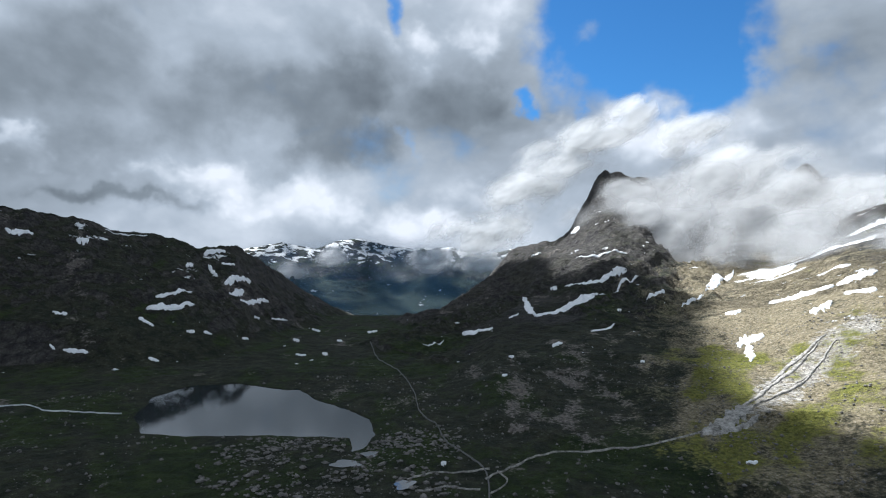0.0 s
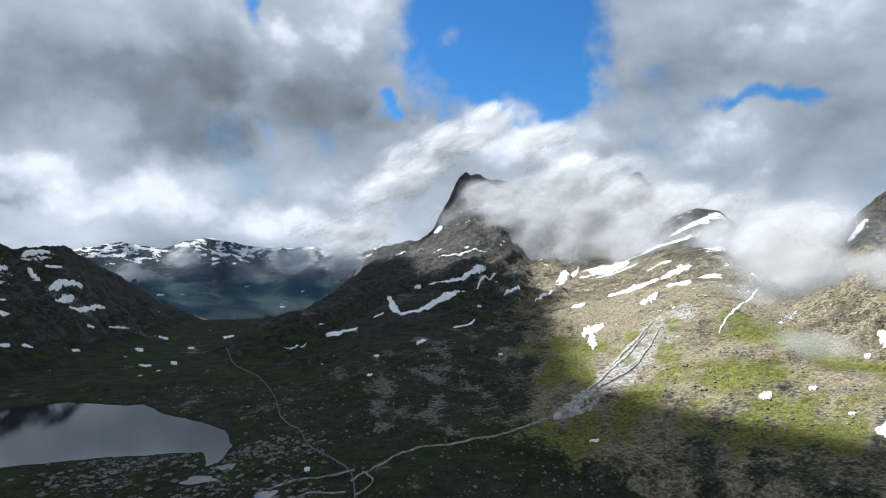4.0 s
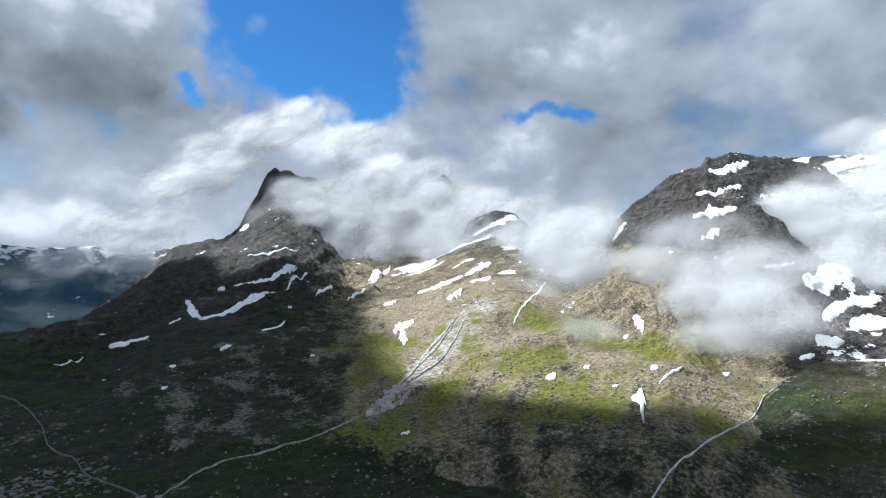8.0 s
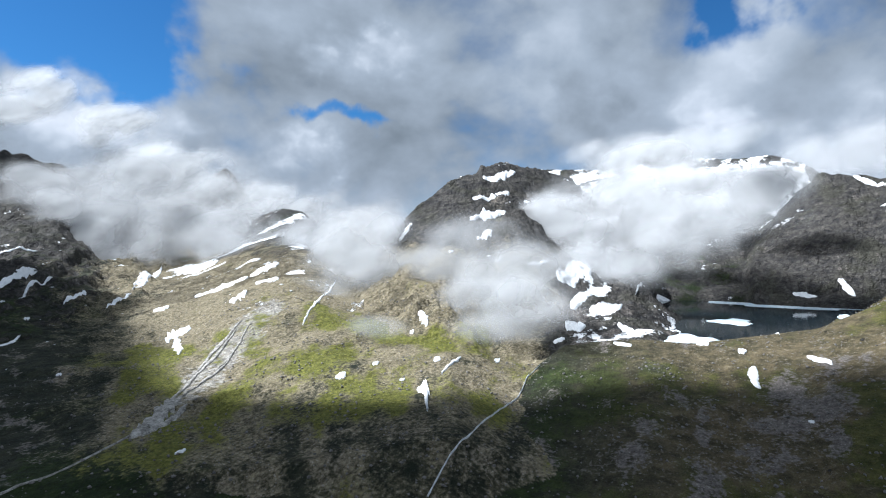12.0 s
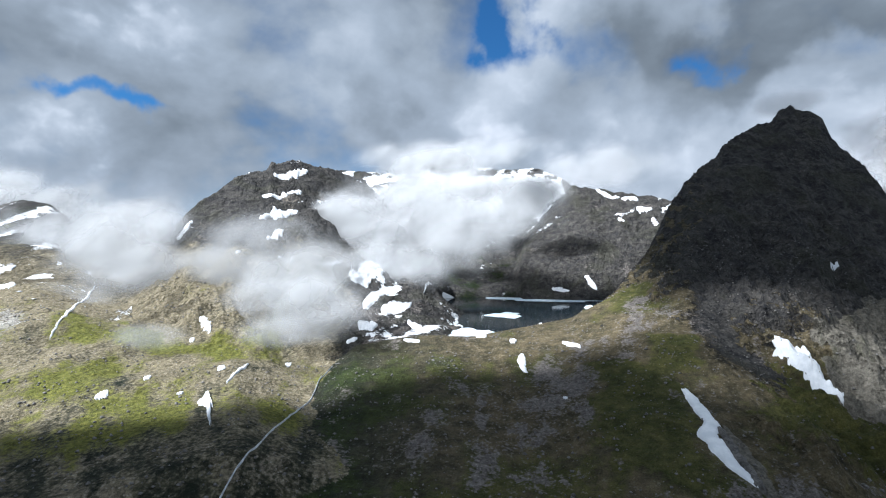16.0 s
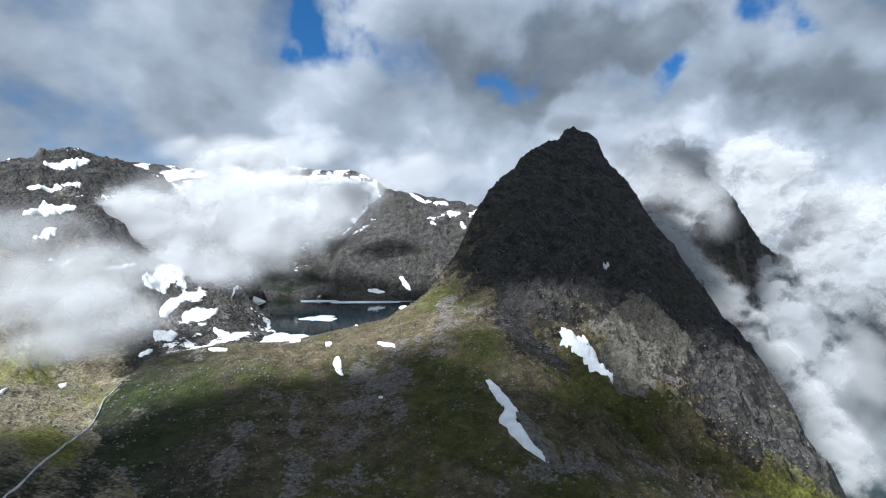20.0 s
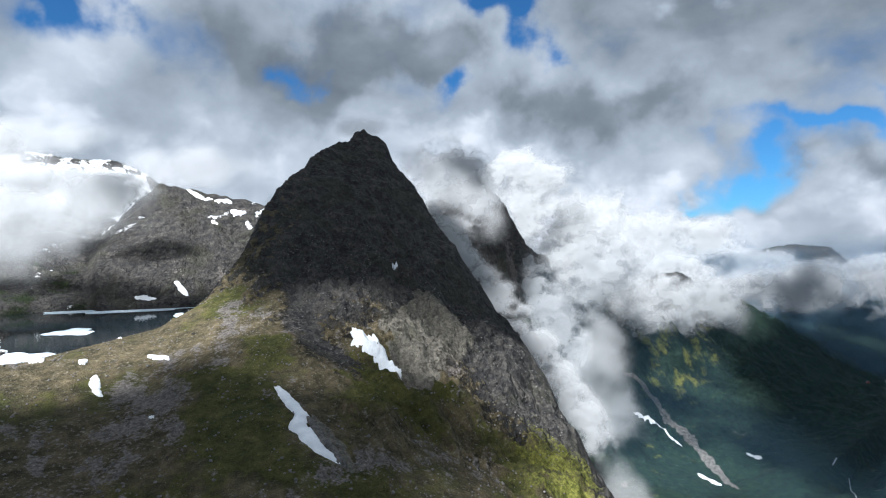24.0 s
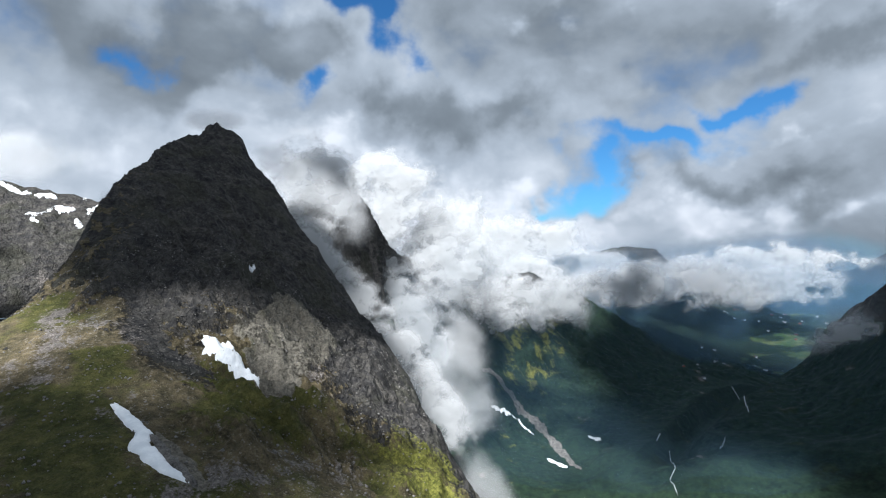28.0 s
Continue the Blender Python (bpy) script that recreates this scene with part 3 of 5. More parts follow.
def line(rows, bearing, soft):
    """Distance and height along a crest or foot line, rounded over some degrees of bearing."""
    b = np.array([p[0] for p in rows])
    fine = np.arange(b[0] - 30, b[-1] + 30, 0.1)
    reach = np.arange(-3 * soft, 3 * soft + 0.05, 0.1)
    bell = np.exp(-0.5 * (reach / soft) ** 2)
    out = []
    for k in (1, 2):
        flat = np.interp(fine, b, [p[k] for p in rows])
        pad = len(bell) // 2
        round_off = np.convolve(np.pad(flat, pad, mode="edge"), bell / bell.sum(), mode="valid")[: len(fine)]
        out.append(np.interp(bearing, fine, round_off))
    return out[0], out[1], b[0], b[-1]


# name: crest, foot, steepening towards the crest, fall behind it, relief in metres, size of the relief
FORMS = {
    "dark_ridge": (DARK_CREST, DARK_FOOT, 1.0, 0.35, 24, 420),
    "far_range": (FAR_CREST, FAR_FOOT, 1.15, 0.3, 45, 600),
    "cloud_capped_mountain": (CAP_CREST, CAP_FOOT, 1.7, 0.5, 32, 280),
    "far_summit": (TIP_CREST, TIP_FOOT, 1.0, 0.8, 6, 120),
    "snowy_shoulder": (KNOB_CREST, KNOB_FOOT, 1.25, 0.3, 14, 260),
    "domed_mountain": (DOME_CREST, DOME_FOOT, 1.35, 0.4, 16, 260),
    "headwall": (HEAD_CREST, HEAD_FOOT, 1.3, 0.4, 22, 300),
    "lake_wall": (WALL_CREST, WALL_FOOT, 0.8, 0.4, 16, 200),
    "grassy_lip": (LIP_CREST, LIP_FOOT, 1.0, 0.25, 5, 150),
    "pointed_peak": (PEAK_CREST, PEAK_FOOT, 1.75, 1.1, 42, 300),
    "valley_spur": (SPUR_CREST, SPUR_FOOT, 2.1, 0.5, 34, 380),
    "north_range": (NORTH_CREST, NORTH_FOOT, 1.3, 0.4, 40, 500),
    "blue_range": (BLUE_CREST, BLUE_FOOT, 1.1, 0.4, 12, 500),
    "east_mountain": (EAST_CREST, EAST_FOOT, 1.9, 0.5, 50, 420),
}
# how much the small relief keeps of the large
CRAGGY = {"pointed_peak": 0.64, "domed_mountain": 0.60, "lake_wall": 0.64, "headwall": 0.6, "valley_spur": 0.6, "cloud_capped_mountain": 0.58}
BRINK = {"grassy_lip": 9.0, "lake_wall": 18.0, "headwall": 18.0, "east_mountain": 5.0}
# how softly a form meets the valley floor, in metres
MEET = {"valley_spur": 70.0, "east_mountain": 110.0, "north_range": 60.0}
# depth and width of the gullies that run down the faces, and height of the crags between them
GULLIED = {"pointed_peak": (13, 75, 7), "cloud_capped_mountain": (14, 90, 7), "domed_mountain": (9, 90, 6), "dark_ridge": (12, 110, 7),
           "lake_wall": (12, 80, 8), "headwall": (14, 120, 8), "valley_spur": (34, 170, 12), "east_mountain": (22, 170, 10),
           "north_range": (26, 200, 10), "far_range": (26, 180, 10)}
EDGY = {"cloud_capped_mountain": 0.5, "pointed_peak": 0.26, "domed_mountain": 0.2, "valley_spur": 0.3}
NAMES = ["ground"] + list(FORMS)
LAKE_LEVEL, TARN_LEVEL = 0.0, 57.0


def land(x, y):
    """Height of the land at x, y, which landform it belongs to, and how far up that form it lies."""
    r = np.hypot(x, y)
    bearing = np.degrees(np.arctan2(x, y))
    bearing = np.where(bearing < -120, bearing + 360, bearing)
    # the high valley with the lake, falling away beyond the pass
    base = 4 + 5 * fbm(x, y, 160, 5, 11) + 2.2 * ridged(x, y, 40, 4, 17)
    base = base - 330 * smooth(r, 1350, 3600) * (bearing < 70)
    base = base + 14 * smooth(r, 250, 0)
    lake = inside(x, y, SHORE) + 5 * fbm(x, y, 45, 4, 91)
    base = base + (1.2 - base) * smooth(lake, -60, -8)
    base = base - 6.0 * smooth(lake, -4, 9)
    # the basin of the tarn
    basin = smooth(bearing, 58, 66) * smooth(bearing, 112, 104) * smooth(r, 640, 760)
    base = base + (46 - base) * basin
    # the ground drops away below the right shoulder of the peak
    base = base - 110 * smooth(bearing, 104, 122) * smooth(r, 120, 330)
    # the deep valley to the north
    floor = np.interp(r, [0, 500, 800, 1400, 2300, 3200, 4300, 4950], [0, -120, -400, -475, -440, -385, -245, -215])
    deep = np.maximum(smooth(bearing, 126, 140) * smooth(r, 60, 400), smooth(bearing, 104, 112) * smooth(r, 1500, 1700))
    deep = np.maximum(deep, smooth(bearing, 105, 134) * smooth(r, 700, 1000))
    base = base + (floor + 8 * fbm(x, y, 300, 4, 23) - base) * deep
    best, owner, rise = base, np.zeros(x.shape, np.int32), np.zeros(x.shape)
    for k, (name, (crest, foot, power, fall, relief, size)) in enumerate(FORMS.items(), 1):
        lo, hi = crest[0][0] - 25, crest[-1][0] + 25
        some = (bearing > lo) & (bearing < hi) & (r > min(p[1] for p in foot) * 0.8)
        if not some.any():
            continue
        xs, ys, rs, bs, bests = x[some], y[some], r[some], bearing[some], best[some]
        cd, cz, b0, b1 = line(crest, bs, 0.15)
        cd, raw = line(crest, bs, 1.2)[0], cd
        cz = 180 + (cz - 180) * cd / raw
        fd, fz, _, _ = line(foot, bs, 2.5)
        body = line(crest, bs, 3.0)[1]
        u = (rs - fd) / np.maximum(cd - fd, 20)
        top = np.clip(u, 0, 1) ** 6
        front = fz + (cz * top + body * (1 - top) - fz) * np.clip(u, 0, 1) ** power
        z = np.where(u < 0, fz - 0.5 * (fd - rs), np.where(u > 1, cz - fall * (rs - cd), front))
        z = z - BRINK.get(name, 4.0) * np.maximum(np.maximum(b0 - bs, bs - b1), 0) * rs / 600
        near = np.clip(np.minimum(np.abs(1 - u) * 2.2, np.maximum(u, 0) * 4 + 0.1) + EDGY.get(name, 0.12), 0, 1)
        live = z + relief * 1.6 > bests - 10
        rough = np.zeros(xs.shape)
        xl, yl = xs[live], ys[live]
        warp = 0.35 * size * lattice(xl / size, yl / size, 60 + k)
        rough[live] = ridged(xl + warp, yl - warp, size, 7, 30 + 9 * k, CRAGGY.get(name, 0.52)) - 0.35
        z = z + relief * rough * near
        if name in GULLIED:
            deep, wide, crags = GULLIED[name]
            face = smooth(us := u[live], 0.12, 0.4) * smooth(us, 1.1, 0.97)
            bend = 0.5 * wide * lattice(xl / 140, yl / 140, 90 + k)
            course = ridged(np.radians(bs[live]) * 1000 + bend, rs[live] * 0.16, wide, 4, 130 + 9 * k, 0.55) - 0.35
            crag = ridged(xl, yl, 46, 4, 170 + 9 * k, 0.62) - 0.4
            z[live] = z[live] + face * (deep * course + crags * crag)
        lift = z > bests
        # rounded meeting lines
        meet = MEET.get(name, 8.0)
        gap = np.clip(1 - np.abs(z - bests) / meet, 0, 1)
        best[some] = np.where(lift, z, bests) + meet * 0.25 * gap * gap
        owner[some], rise[some] = np.where(lift, k, owner[some]), np.where(lift, np.clip(u, 0, 1.2), rise[some])
    best = best - 3.0 * smooth(lake, -2, 8) * (owner == 0)
    return best, owner, rise


def rings():
    r, out = 25.0, []
    while r < 4950:
        out.append(r)
        r += 14.0 if r < 320 else min(max(r * 0.0048, 1.6), 13.0)
    return np.array(out)


def spokes():
    seen = np.arange(-47.0, 178.0, 0.17)
    rest = np.arange(178.0, 313.0, 2.2)
    return np.radians(np.concatenate([seen, rest]))


def patches(x, y, shapes, soft):
    """1 inside any of the outlines, 0 outside, with frayed rims."""
    out = np.zeros(x.shape)
    fray = 16 * fbm(x, y, 40, 4, 611)
    for shape in shapes:
        xs, ys = [p[0] for p in shape], [p[1] for p in shape]
        some = (x > min(xs) - 60) & (x < max(xs) + 60) & (y > min(ys) - 60) & (y < max(ys) + 60)
        out[some] = np.maximum(out[some], smooth(inside(x[some], y[some], shape) + fray[some], -soft, soft))
    return out


def amounts(x, y, z, owner, rise, steep):
    """How much grass, soil, scree, snow, wood and meadow the surface carries."""
    bearing = np.degrees(np.arctan2(x, y))
    bearing = np.where(bearing < -120, bearing + 360, bearing)
    r = np.hypot(x, y)
    a, b = fbm(x, y, 130, 5, 301), fbm(x, y, 55, 5, 341)
    rill = fbm(bearing * 9.0, r * 0.22, 26, 4, 371)
    is_a = lambda *names: np.isin(owner, [NAMES.index(k) for k in names])
    soil = 0.95 - 1.1 * smooth(steep, 0.45, 1.0) + 0.5 * a
    grass = 0.36 - 0.9 * smooth(steep, 0.4, 0.9) + 0.8 * a + 0.4 * b + 0.5 * rill
    scree = 0.02 + 0.5 * b + 0.5 * rill - 0.3 * a
    snow = np.zeros(x.shape)
    wood, meadow = np.zeros(x.shape), np.zeros(x.shape)
    streak = fbm(x * 0.5 + y * 0.4, z * 1.2 + (y - x) * 0.45, 55, 6, 401, 0.62)
    grass = grass + 0.12 * is_a("ground")
    soil = soil + 0.4 * is_a("ground", "grassy_lip", "snowy_shoulder") + 0.4 * is_a("pointed_peak")
    grass = grass - 0.25 * is_a("dark_ridge")
    blend = smooth(bearing, 94, 107)
    soil = np.where(is_a("pointed_peak", "grassy_lip"), soil * (1 - blend) + blend * (1.3 - 1.5 * smooth(rise, 0.28, 0.62) - 0.5 * smooth(steep, 0.5, 1.0) + 0.6 * a), soil)
    grass = np.where(is_a("pointed_peak", "grassy_lip"), grass * (1 - blend) + blend * (0.62 - 1.0 * smooth(rise, 0.2, 0.6) + 0.9 * a + 0.5 * b - 0.3 * smooth(steep, 0.5, 0.9)), grass)
    soil = np.where(is_a("headwall", "lake_wall", "far_summit"), soil - 0.6, soil)
    soil = np.where(is_a("domed_mountain"), 1.0 - 1.3 * smooth(rise, 0.35, 0.75) + 0.5 * a, soil)
    grass = np.where(is_a("domed_mountain"), 0.5 - 1.1 * smooth(rise, 0.25, 0.55) + 0.8 * a, grass)
    soil = np.where(is_a("snowy_shoulder"), soil - 0.9 * smooth(rise, 0.35, 0.6), soil)
    grass = np.where(is_a("snowy_shoulder"), grass - 0.9 * smooth(rise, 0.3, 0.55), grass)
    scree = np.where(is_a("snowy_shoulder", "domed_mountain"), scree + 0.28 * smooth(rise, 0.6, 0.1), scree)
    scree = np.where(is_a("grassy_lip", "pointed_peak"), scree + (0.10 + 0.12 * is_a("grassy_lip")) * smooth(bearing, 128, 112) * smooth(rise, 0.9, 0.5), scree)
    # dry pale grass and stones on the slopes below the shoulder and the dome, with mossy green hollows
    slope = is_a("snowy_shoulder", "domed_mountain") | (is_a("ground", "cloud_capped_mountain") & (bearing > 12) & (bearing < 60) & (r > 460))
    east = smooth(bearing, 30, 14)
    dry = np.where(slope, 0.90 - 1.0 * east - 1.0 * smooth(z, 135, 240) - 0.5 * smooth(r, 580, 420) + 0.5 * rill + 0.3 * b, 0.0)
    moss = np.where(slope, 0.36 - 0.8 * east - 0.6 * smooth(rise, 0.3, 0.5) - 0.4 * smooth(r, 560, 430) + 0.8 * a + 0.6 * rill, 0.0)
    moss = np.where(is_a("valley_spur") & (z < -20), 0.30 - 0.6 * smooth(np.abs(bearing - 138.5), 2, 6) - 0.3 * smooth(z, -250, -380) + 0.7 * b + 0.4 * rill, moss)
    moss = np.where(is_a("pointed_peak") & (rise < 0.75), 0.60 - 0.7 * smooth(np.abs(bearing - 127.5), 2.5, 6) - 0.5 * smooth(r, 640, 760) + 0.5 * b, moss)
    # single patches on the peak and round the tarn
    loose, turf = patches(x, y, SCREE_ZONES, 5), patches(x, y, TURF_ZONES, 14)
    pale = patches(x, y, PALE_ZONES, 30)
    scree = scree + 0.34 * patches(x, y, RUBBLE_ZONES, 30)
    turf_moss = patches(x, y, MOSS_ZONES, 22)
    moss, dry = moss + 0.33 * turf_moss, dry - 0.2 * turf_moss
    scree = np.where(is_a("pointed_peak"), scree - 0.35 * smooth(rise, 0.3, 0.5), scree) - 0.5 * turf
    cirque = is_a("domed_mountain", "lake_wall") * smooth(bearing, 63, 68)
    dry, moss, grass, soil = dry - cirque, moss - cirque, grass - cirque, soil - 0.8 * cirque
    soil, grass, moss = soil - 0.5 * pale * (1 - turf) + 0.6 * turf, grass + 0.75 * turf - 0.5 * pale, moss * (1 - loose)
    soil = soil - 0.6 * is_a("cloud_capped_mountain") * smooth(rise, 0.45, 0.7)
    grass = grass - 0.6 * is_a("cloud_capped_mountain") * smooth(rise, 0.35, 0.6)
    brown = smooth(bearing, 60, 84) * is_a("pointed_peak", "grassy_lip", "ground") * smooth(z, -150, -60)
    # lasting snow on the high ground
    high = {"far_range": (0.50, 100), "snowy_shoulder": (0.24, 85), "headwall": (0.48, 240), "far_summit": (0.2, 400),
            "cloud_capped_mountain": (0.05, 120), "dark_ridge": (0.02, 100), "domed_mountain": (0.12, 240), "lake_wall": (0.14, 220)}
    for name, (more, above) in high.items():
        s = more + 0.75 * streak + 0.25 * b - 0.5 * smooth(z, above + 60, above - 60)
        snow = np.where(is_a(name), s - 0.7 * smooth(steep, 0.75, 1.2), snow)
    snow = np.where(is_a("domed_mountain") & (bearing > 64) & (rise < 0.7), 0.28 + 1.0 * streak - 0.8 * smooth(bearing, 71, 64), snow)
    snow = snow + 0.38 * patches(x, y, SNOW_ZONES, 25) * is_a("headwall", "domed_mountain", "lake_wall")
    valley = (bearing > 118) & (z < -40) & (owner != NAMES.index("pointed_peak"))
    wood = np.where(valley, 0.95 - 0.5 * smooth(z, -150, 60) + 0.5 * a, wood)
    wood = np.where(is_a("valley_spur", "north_range", "east_mountain", "blue_range"), 0.9 - 0.9 * smooth(z, -170, 60) + 0.7 * a - 0.3 * b, wood)
    wood = np.where(is_a("far_range"), 0.8 - 1.0 * smooth(z, -60, 60) + 0.4 * a, wood)
    grass = np.where(valley, 1.0, grass)
    patch = fbm(x, y, 210, 3, 501)
    meadow = np.where(valley & is_a("ground") & (r > 2200), 0.12 + 1.0 * patch + 0.25 * smooth(r, 2400, 3400), meadow)
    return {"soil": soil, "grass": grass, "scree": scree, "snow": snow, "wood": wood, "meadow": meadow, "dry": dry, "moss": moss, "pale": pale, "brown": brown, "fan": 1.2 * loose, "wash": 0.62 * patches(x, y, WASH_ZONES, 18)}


LABELS = {
    "ground": "dark green and brown high valley floor with heath",
    "dark_ridge": "long dark mountain ridge with scattered snow patches",
    "far_range": "distant blue snow-streaked mountain range beyond the pass",
    "cloud_capped_mountain": "dark rocky mountain with its top wrapped in cloud",
    "far_summit": "small dark summit poking out of the clouds",
    "snowy_shoulder": "sunlit grassy mountain shoulder with snow bands above",
    "domed_mountain": "grey rounded rock mountain with snow on top",
    "headwall": "rock headwall under a large snowfield behind the tarn",
    "lake_wall": "steep dark rock wall rising from the tarn",
    "grassy_lip": "grassy stony slope below the tarn",
    "pointed_peak": "steep dark pointed rock peak above grassy slopes",
    "valley_spur": "steep green valley side with rocky spurs in cloud",
    "north_range": "distant wooded mountains with clouds on their tops",
    "blue_range": "far blue mountains beyond the valley",
    "east_mountain": "dark wooded mountainside across the valley",
}


def build_land():
    R, B = rings(), spokes()
    rr, bb = np.meshgrid(R, B, indexing="ij")
    x, y = rr * np.sin(bb), rr * np.cos(bb)
    z, owner, rise = land(x, y)
    rows, cols = z.shape
    gr = np.gradient(z, axis=0) / np.gradient(rr, axis=0)
    gb = np.gradient(z, axis=1) / np.maximum(rr * np.gradient(bb, axis=1), 0.5)
    steep = np.hypot(gr, gb)
    fields = amounts(x, y, z, owner, rise, steep)
    points = np.stack([x, y, z], -1).reshape(-1, 3)
    i, j = np.meshgrid(np.arange(rows - 1), np.arange(cols), indexing="ij")
    k = (j + 1) % cols
    quads = np.stack([i * cols + j, (i + 1) * cols + j, (i + 1) * cols + k, i * cols + k], -1).reshape(-1, 4)
    quads = quads[:, ::-1]
    who = owner.reshape(-1)[quads[:, 0]]
    cut = (rise + 0.22 * fbm(x, y, 180, 4, 811)).reshape(-1)[quads[:, 0]] > 0.5
    for number, name in enumerate(NAMES):
        mine = quads[who == number]
        if not len(mine):
            continue
        if name == "ground":
            tagged(land_piece(name, mine, points, fields), LABELS[name], "ground", kind="structure")
            continue
        thing = tagged(new(name), LABELS[name], "hillside" if name == "grassy_lip" else "mountain")
        upper = cut[who == number]
        for part_name, faces in (("upper_rock", mine[upper]), ("lower_slope", mine[~upper])):
            if len(faces):
                land_piece(part_name, faces, points, fields).parent = thing


def land_piece(name, mine, points, fields):
    used, index = np.unique(mine, return_inverse=True)
    mesh = bpy.data.meshes.new(name)
    mesh.vertices.add(len(used))
    mesh.vertices.foreach_set("co", points[used].astype(np.float32).ravel())
    mesh.loops.add(len(mine) * 4)
    mesh.loops.foreach_set("vertex_index", index.astype(np.int32).ravel())
    mesh.polygons.add(len(mine))
    mesh.polygons.foreach_set("loop_start", np.arange(0, len(mine) * 4, 4, dtype=np.int32))
    mesh.polygons.foreach_set("use_smooth", np.ones(len(mine), bool))
    mesh.update(calc_edges=True)
    for field, values in fields.items():
        mesh.attributes.new(field, "FLOAT", "POINT").data.foreach_set("value", values.reshape(-1)[used].astype(np.float32))
    mesh.materials.append(GROUND)
    return new(name, mesh)


build_land()


def height_at(x, y):
    return float(land(np.array([float(x)]), np.array([float(y)]))[0][0])


def mesh_thing(name, verts, faces, mat, label, category, group="", kind="", parent=None, smooth_faces=True):
    mesh = bpy.data.meshes.new(name)
    mesh.from_pydata(verts, [], faces)
    if smooth_faces:
        mesh.polygons.foreach_set("use_smooth", np.ones(len(faces), bool))
    mesh.materials.append(mat)
    ob = new(name, mesh)
    ob.parent = parent
    return tagged(ob, label, category, group, kind)


# ---- water ----


def flat_sheet(name, shape, level, label):
    ob = mesh_thing(name, [(x, y, level) for x, y in shape], [tuple(range(len(shape)))[::-1]], WATER, label, "lake", kind="structure")
    return ob


def grown(shape, by):
    cx, cy = sum(p[0] for p in shape) / len(shape), sum(p[1] for p in shape) / len(shape)
    return [(x + (x - cx) / math.hypot(x - cx, y - cy) * by, y + (y - cy) / math.hypot(x - cx, y - cy) * by) for x, y in shape]


def polar(bearing, distance):
    return distance * math.sin(radians(bearing)), distance * math.cos(radians(bearing))


ring = [SHORE[k] for k in (0, 1, 3, 5, 7, 8, 10, 12, 13, 14, 15, 16)]
flat_sheet("water_lake", grown(ring, 22), LAKE_LEVEL, "still dark mountain lake mirroring the sky")
tarn = [polar(*p) for p in ((70, 850), (73, 790), (78, 752), (84, 745), (90, 742), (96, 742))] + [polar(b, 1560) for b in (100, 94, 88, 82, 76)] + [polar(70, 1100)]
flat_sheet("water_tarn", tarn, TARN_LEVEL, "dark blue tarn partly covered with melting ice")

# ---- snow patches, streams, gravel, the track: strips draped over the land ----
# each strip: half-width vector x, y, then the points of its middle line x, y
RIDGE_SNOW_A = [
    (3.9, -6.7, -513.0, 959.6, -488.2, 992.2, -461.7, 1034.4),
    (2.7, -5.6, -515.1, 996.9, -488.0, 1082.1),
    (1.3, -4.5, -510.1, 931.9, -481.0, 926.2),
    (3.8, -8.4, -543.9, 1174.0, -536.9, 1195.4),
    (3.5, -7.4, -549.8, 1275.0, -517.7, 1325.6),
    (1.4, -9.1, -525.4, 1243.1, -479.3, 1185.2),
    (5.0, -12.5, -462.4, 1172.6, -437.6, 1269.9),
    (3.7, -8.7, -442.9, 1150.4, -424.9, 1189.1),
    (2.0, -6.1, -505.0, 1266.2, -477.1, 1274.5),
]
RIDGE_SNOW_B = [
    (4.1, -6.1, -823.3, 1041.8, -788.4, 1069.6),
    (5.3, -7.8, -726.6, 1099.3, -709.6, 1113.9),
    (3.9, 1.1, -728.4, 1195.1, -659.0, 1240.9),
    (2.0, -3.5, -569.1, 832.1, -529.1, 831.1),
    (-0.3, -1.7, -593.1, 839.1, -580.1, 832.1),
    (2.5, -4.0, -633.2, 900.5, -609.5, 903.1),
    (1.0, -3.1, -450.0, 850.1, -434.0, 852.1),
    (1.7, -4.6, -436.9, 947.6, -425.8, 955.8),
    (1.0, -3.8, -415.8, 966.7, -403.8, 973.8),
    (0.7, -2.9, -365.5, 1184.6, -343.2, 1234.9),
]
PASS_SNOW_A = [
    (2.8, -15.1, -289.4, 1231.1, -261.4, 1189.1),
    (1.9, -7.7, -249.0, 942.1, -229.3, 936.1),
    (3.7, -6.8, -417.5, 1144.6, -394.8, 1259.2),
    (2.4, -8.4, -386.0, 1137.7, -377.4, 1148.0),
    (4.4, -17.9, -293.5, 1089.3, -275.2, 1070.1),
    (1.6, -5.3, -367.3, 1017.6, -359.3, 1030.4),
    (2.1, -11.3, -204.1, 943.1, -192.4, 932.1),
    (1.5, -8.6, -205.6, 1081.1, -194.0, 1078.1),
]
PASS_SNOW_B = [
    (1.4, -9.5, -161.8, 1195.1, -141.8, 1210.1),
    (0.3, -2.0, -34.1, 956.1, 1.9, 989.8),
    (-0.5, -13.8, 35.8, 1040.1, 92.9, 1018.1),
    (-0.2, -4.5, 74.0, 692.1, 81.5, 696.1),
    (-0.7, -5.5, 94.2, 792.1, 102.0, 790.1),
    (-1.5, -4.3, 263.4, 740.1, 269.1, 739.1),
    (-1.1, -8.3, 163.4, 829.1, 184.8, 854.1),
    (-0.1, -3.3, 248.8, 928.1, 294.1, 948.8),
    (0.3, -4.0, -0.9, 461.0, 3.8, 462.0),
]
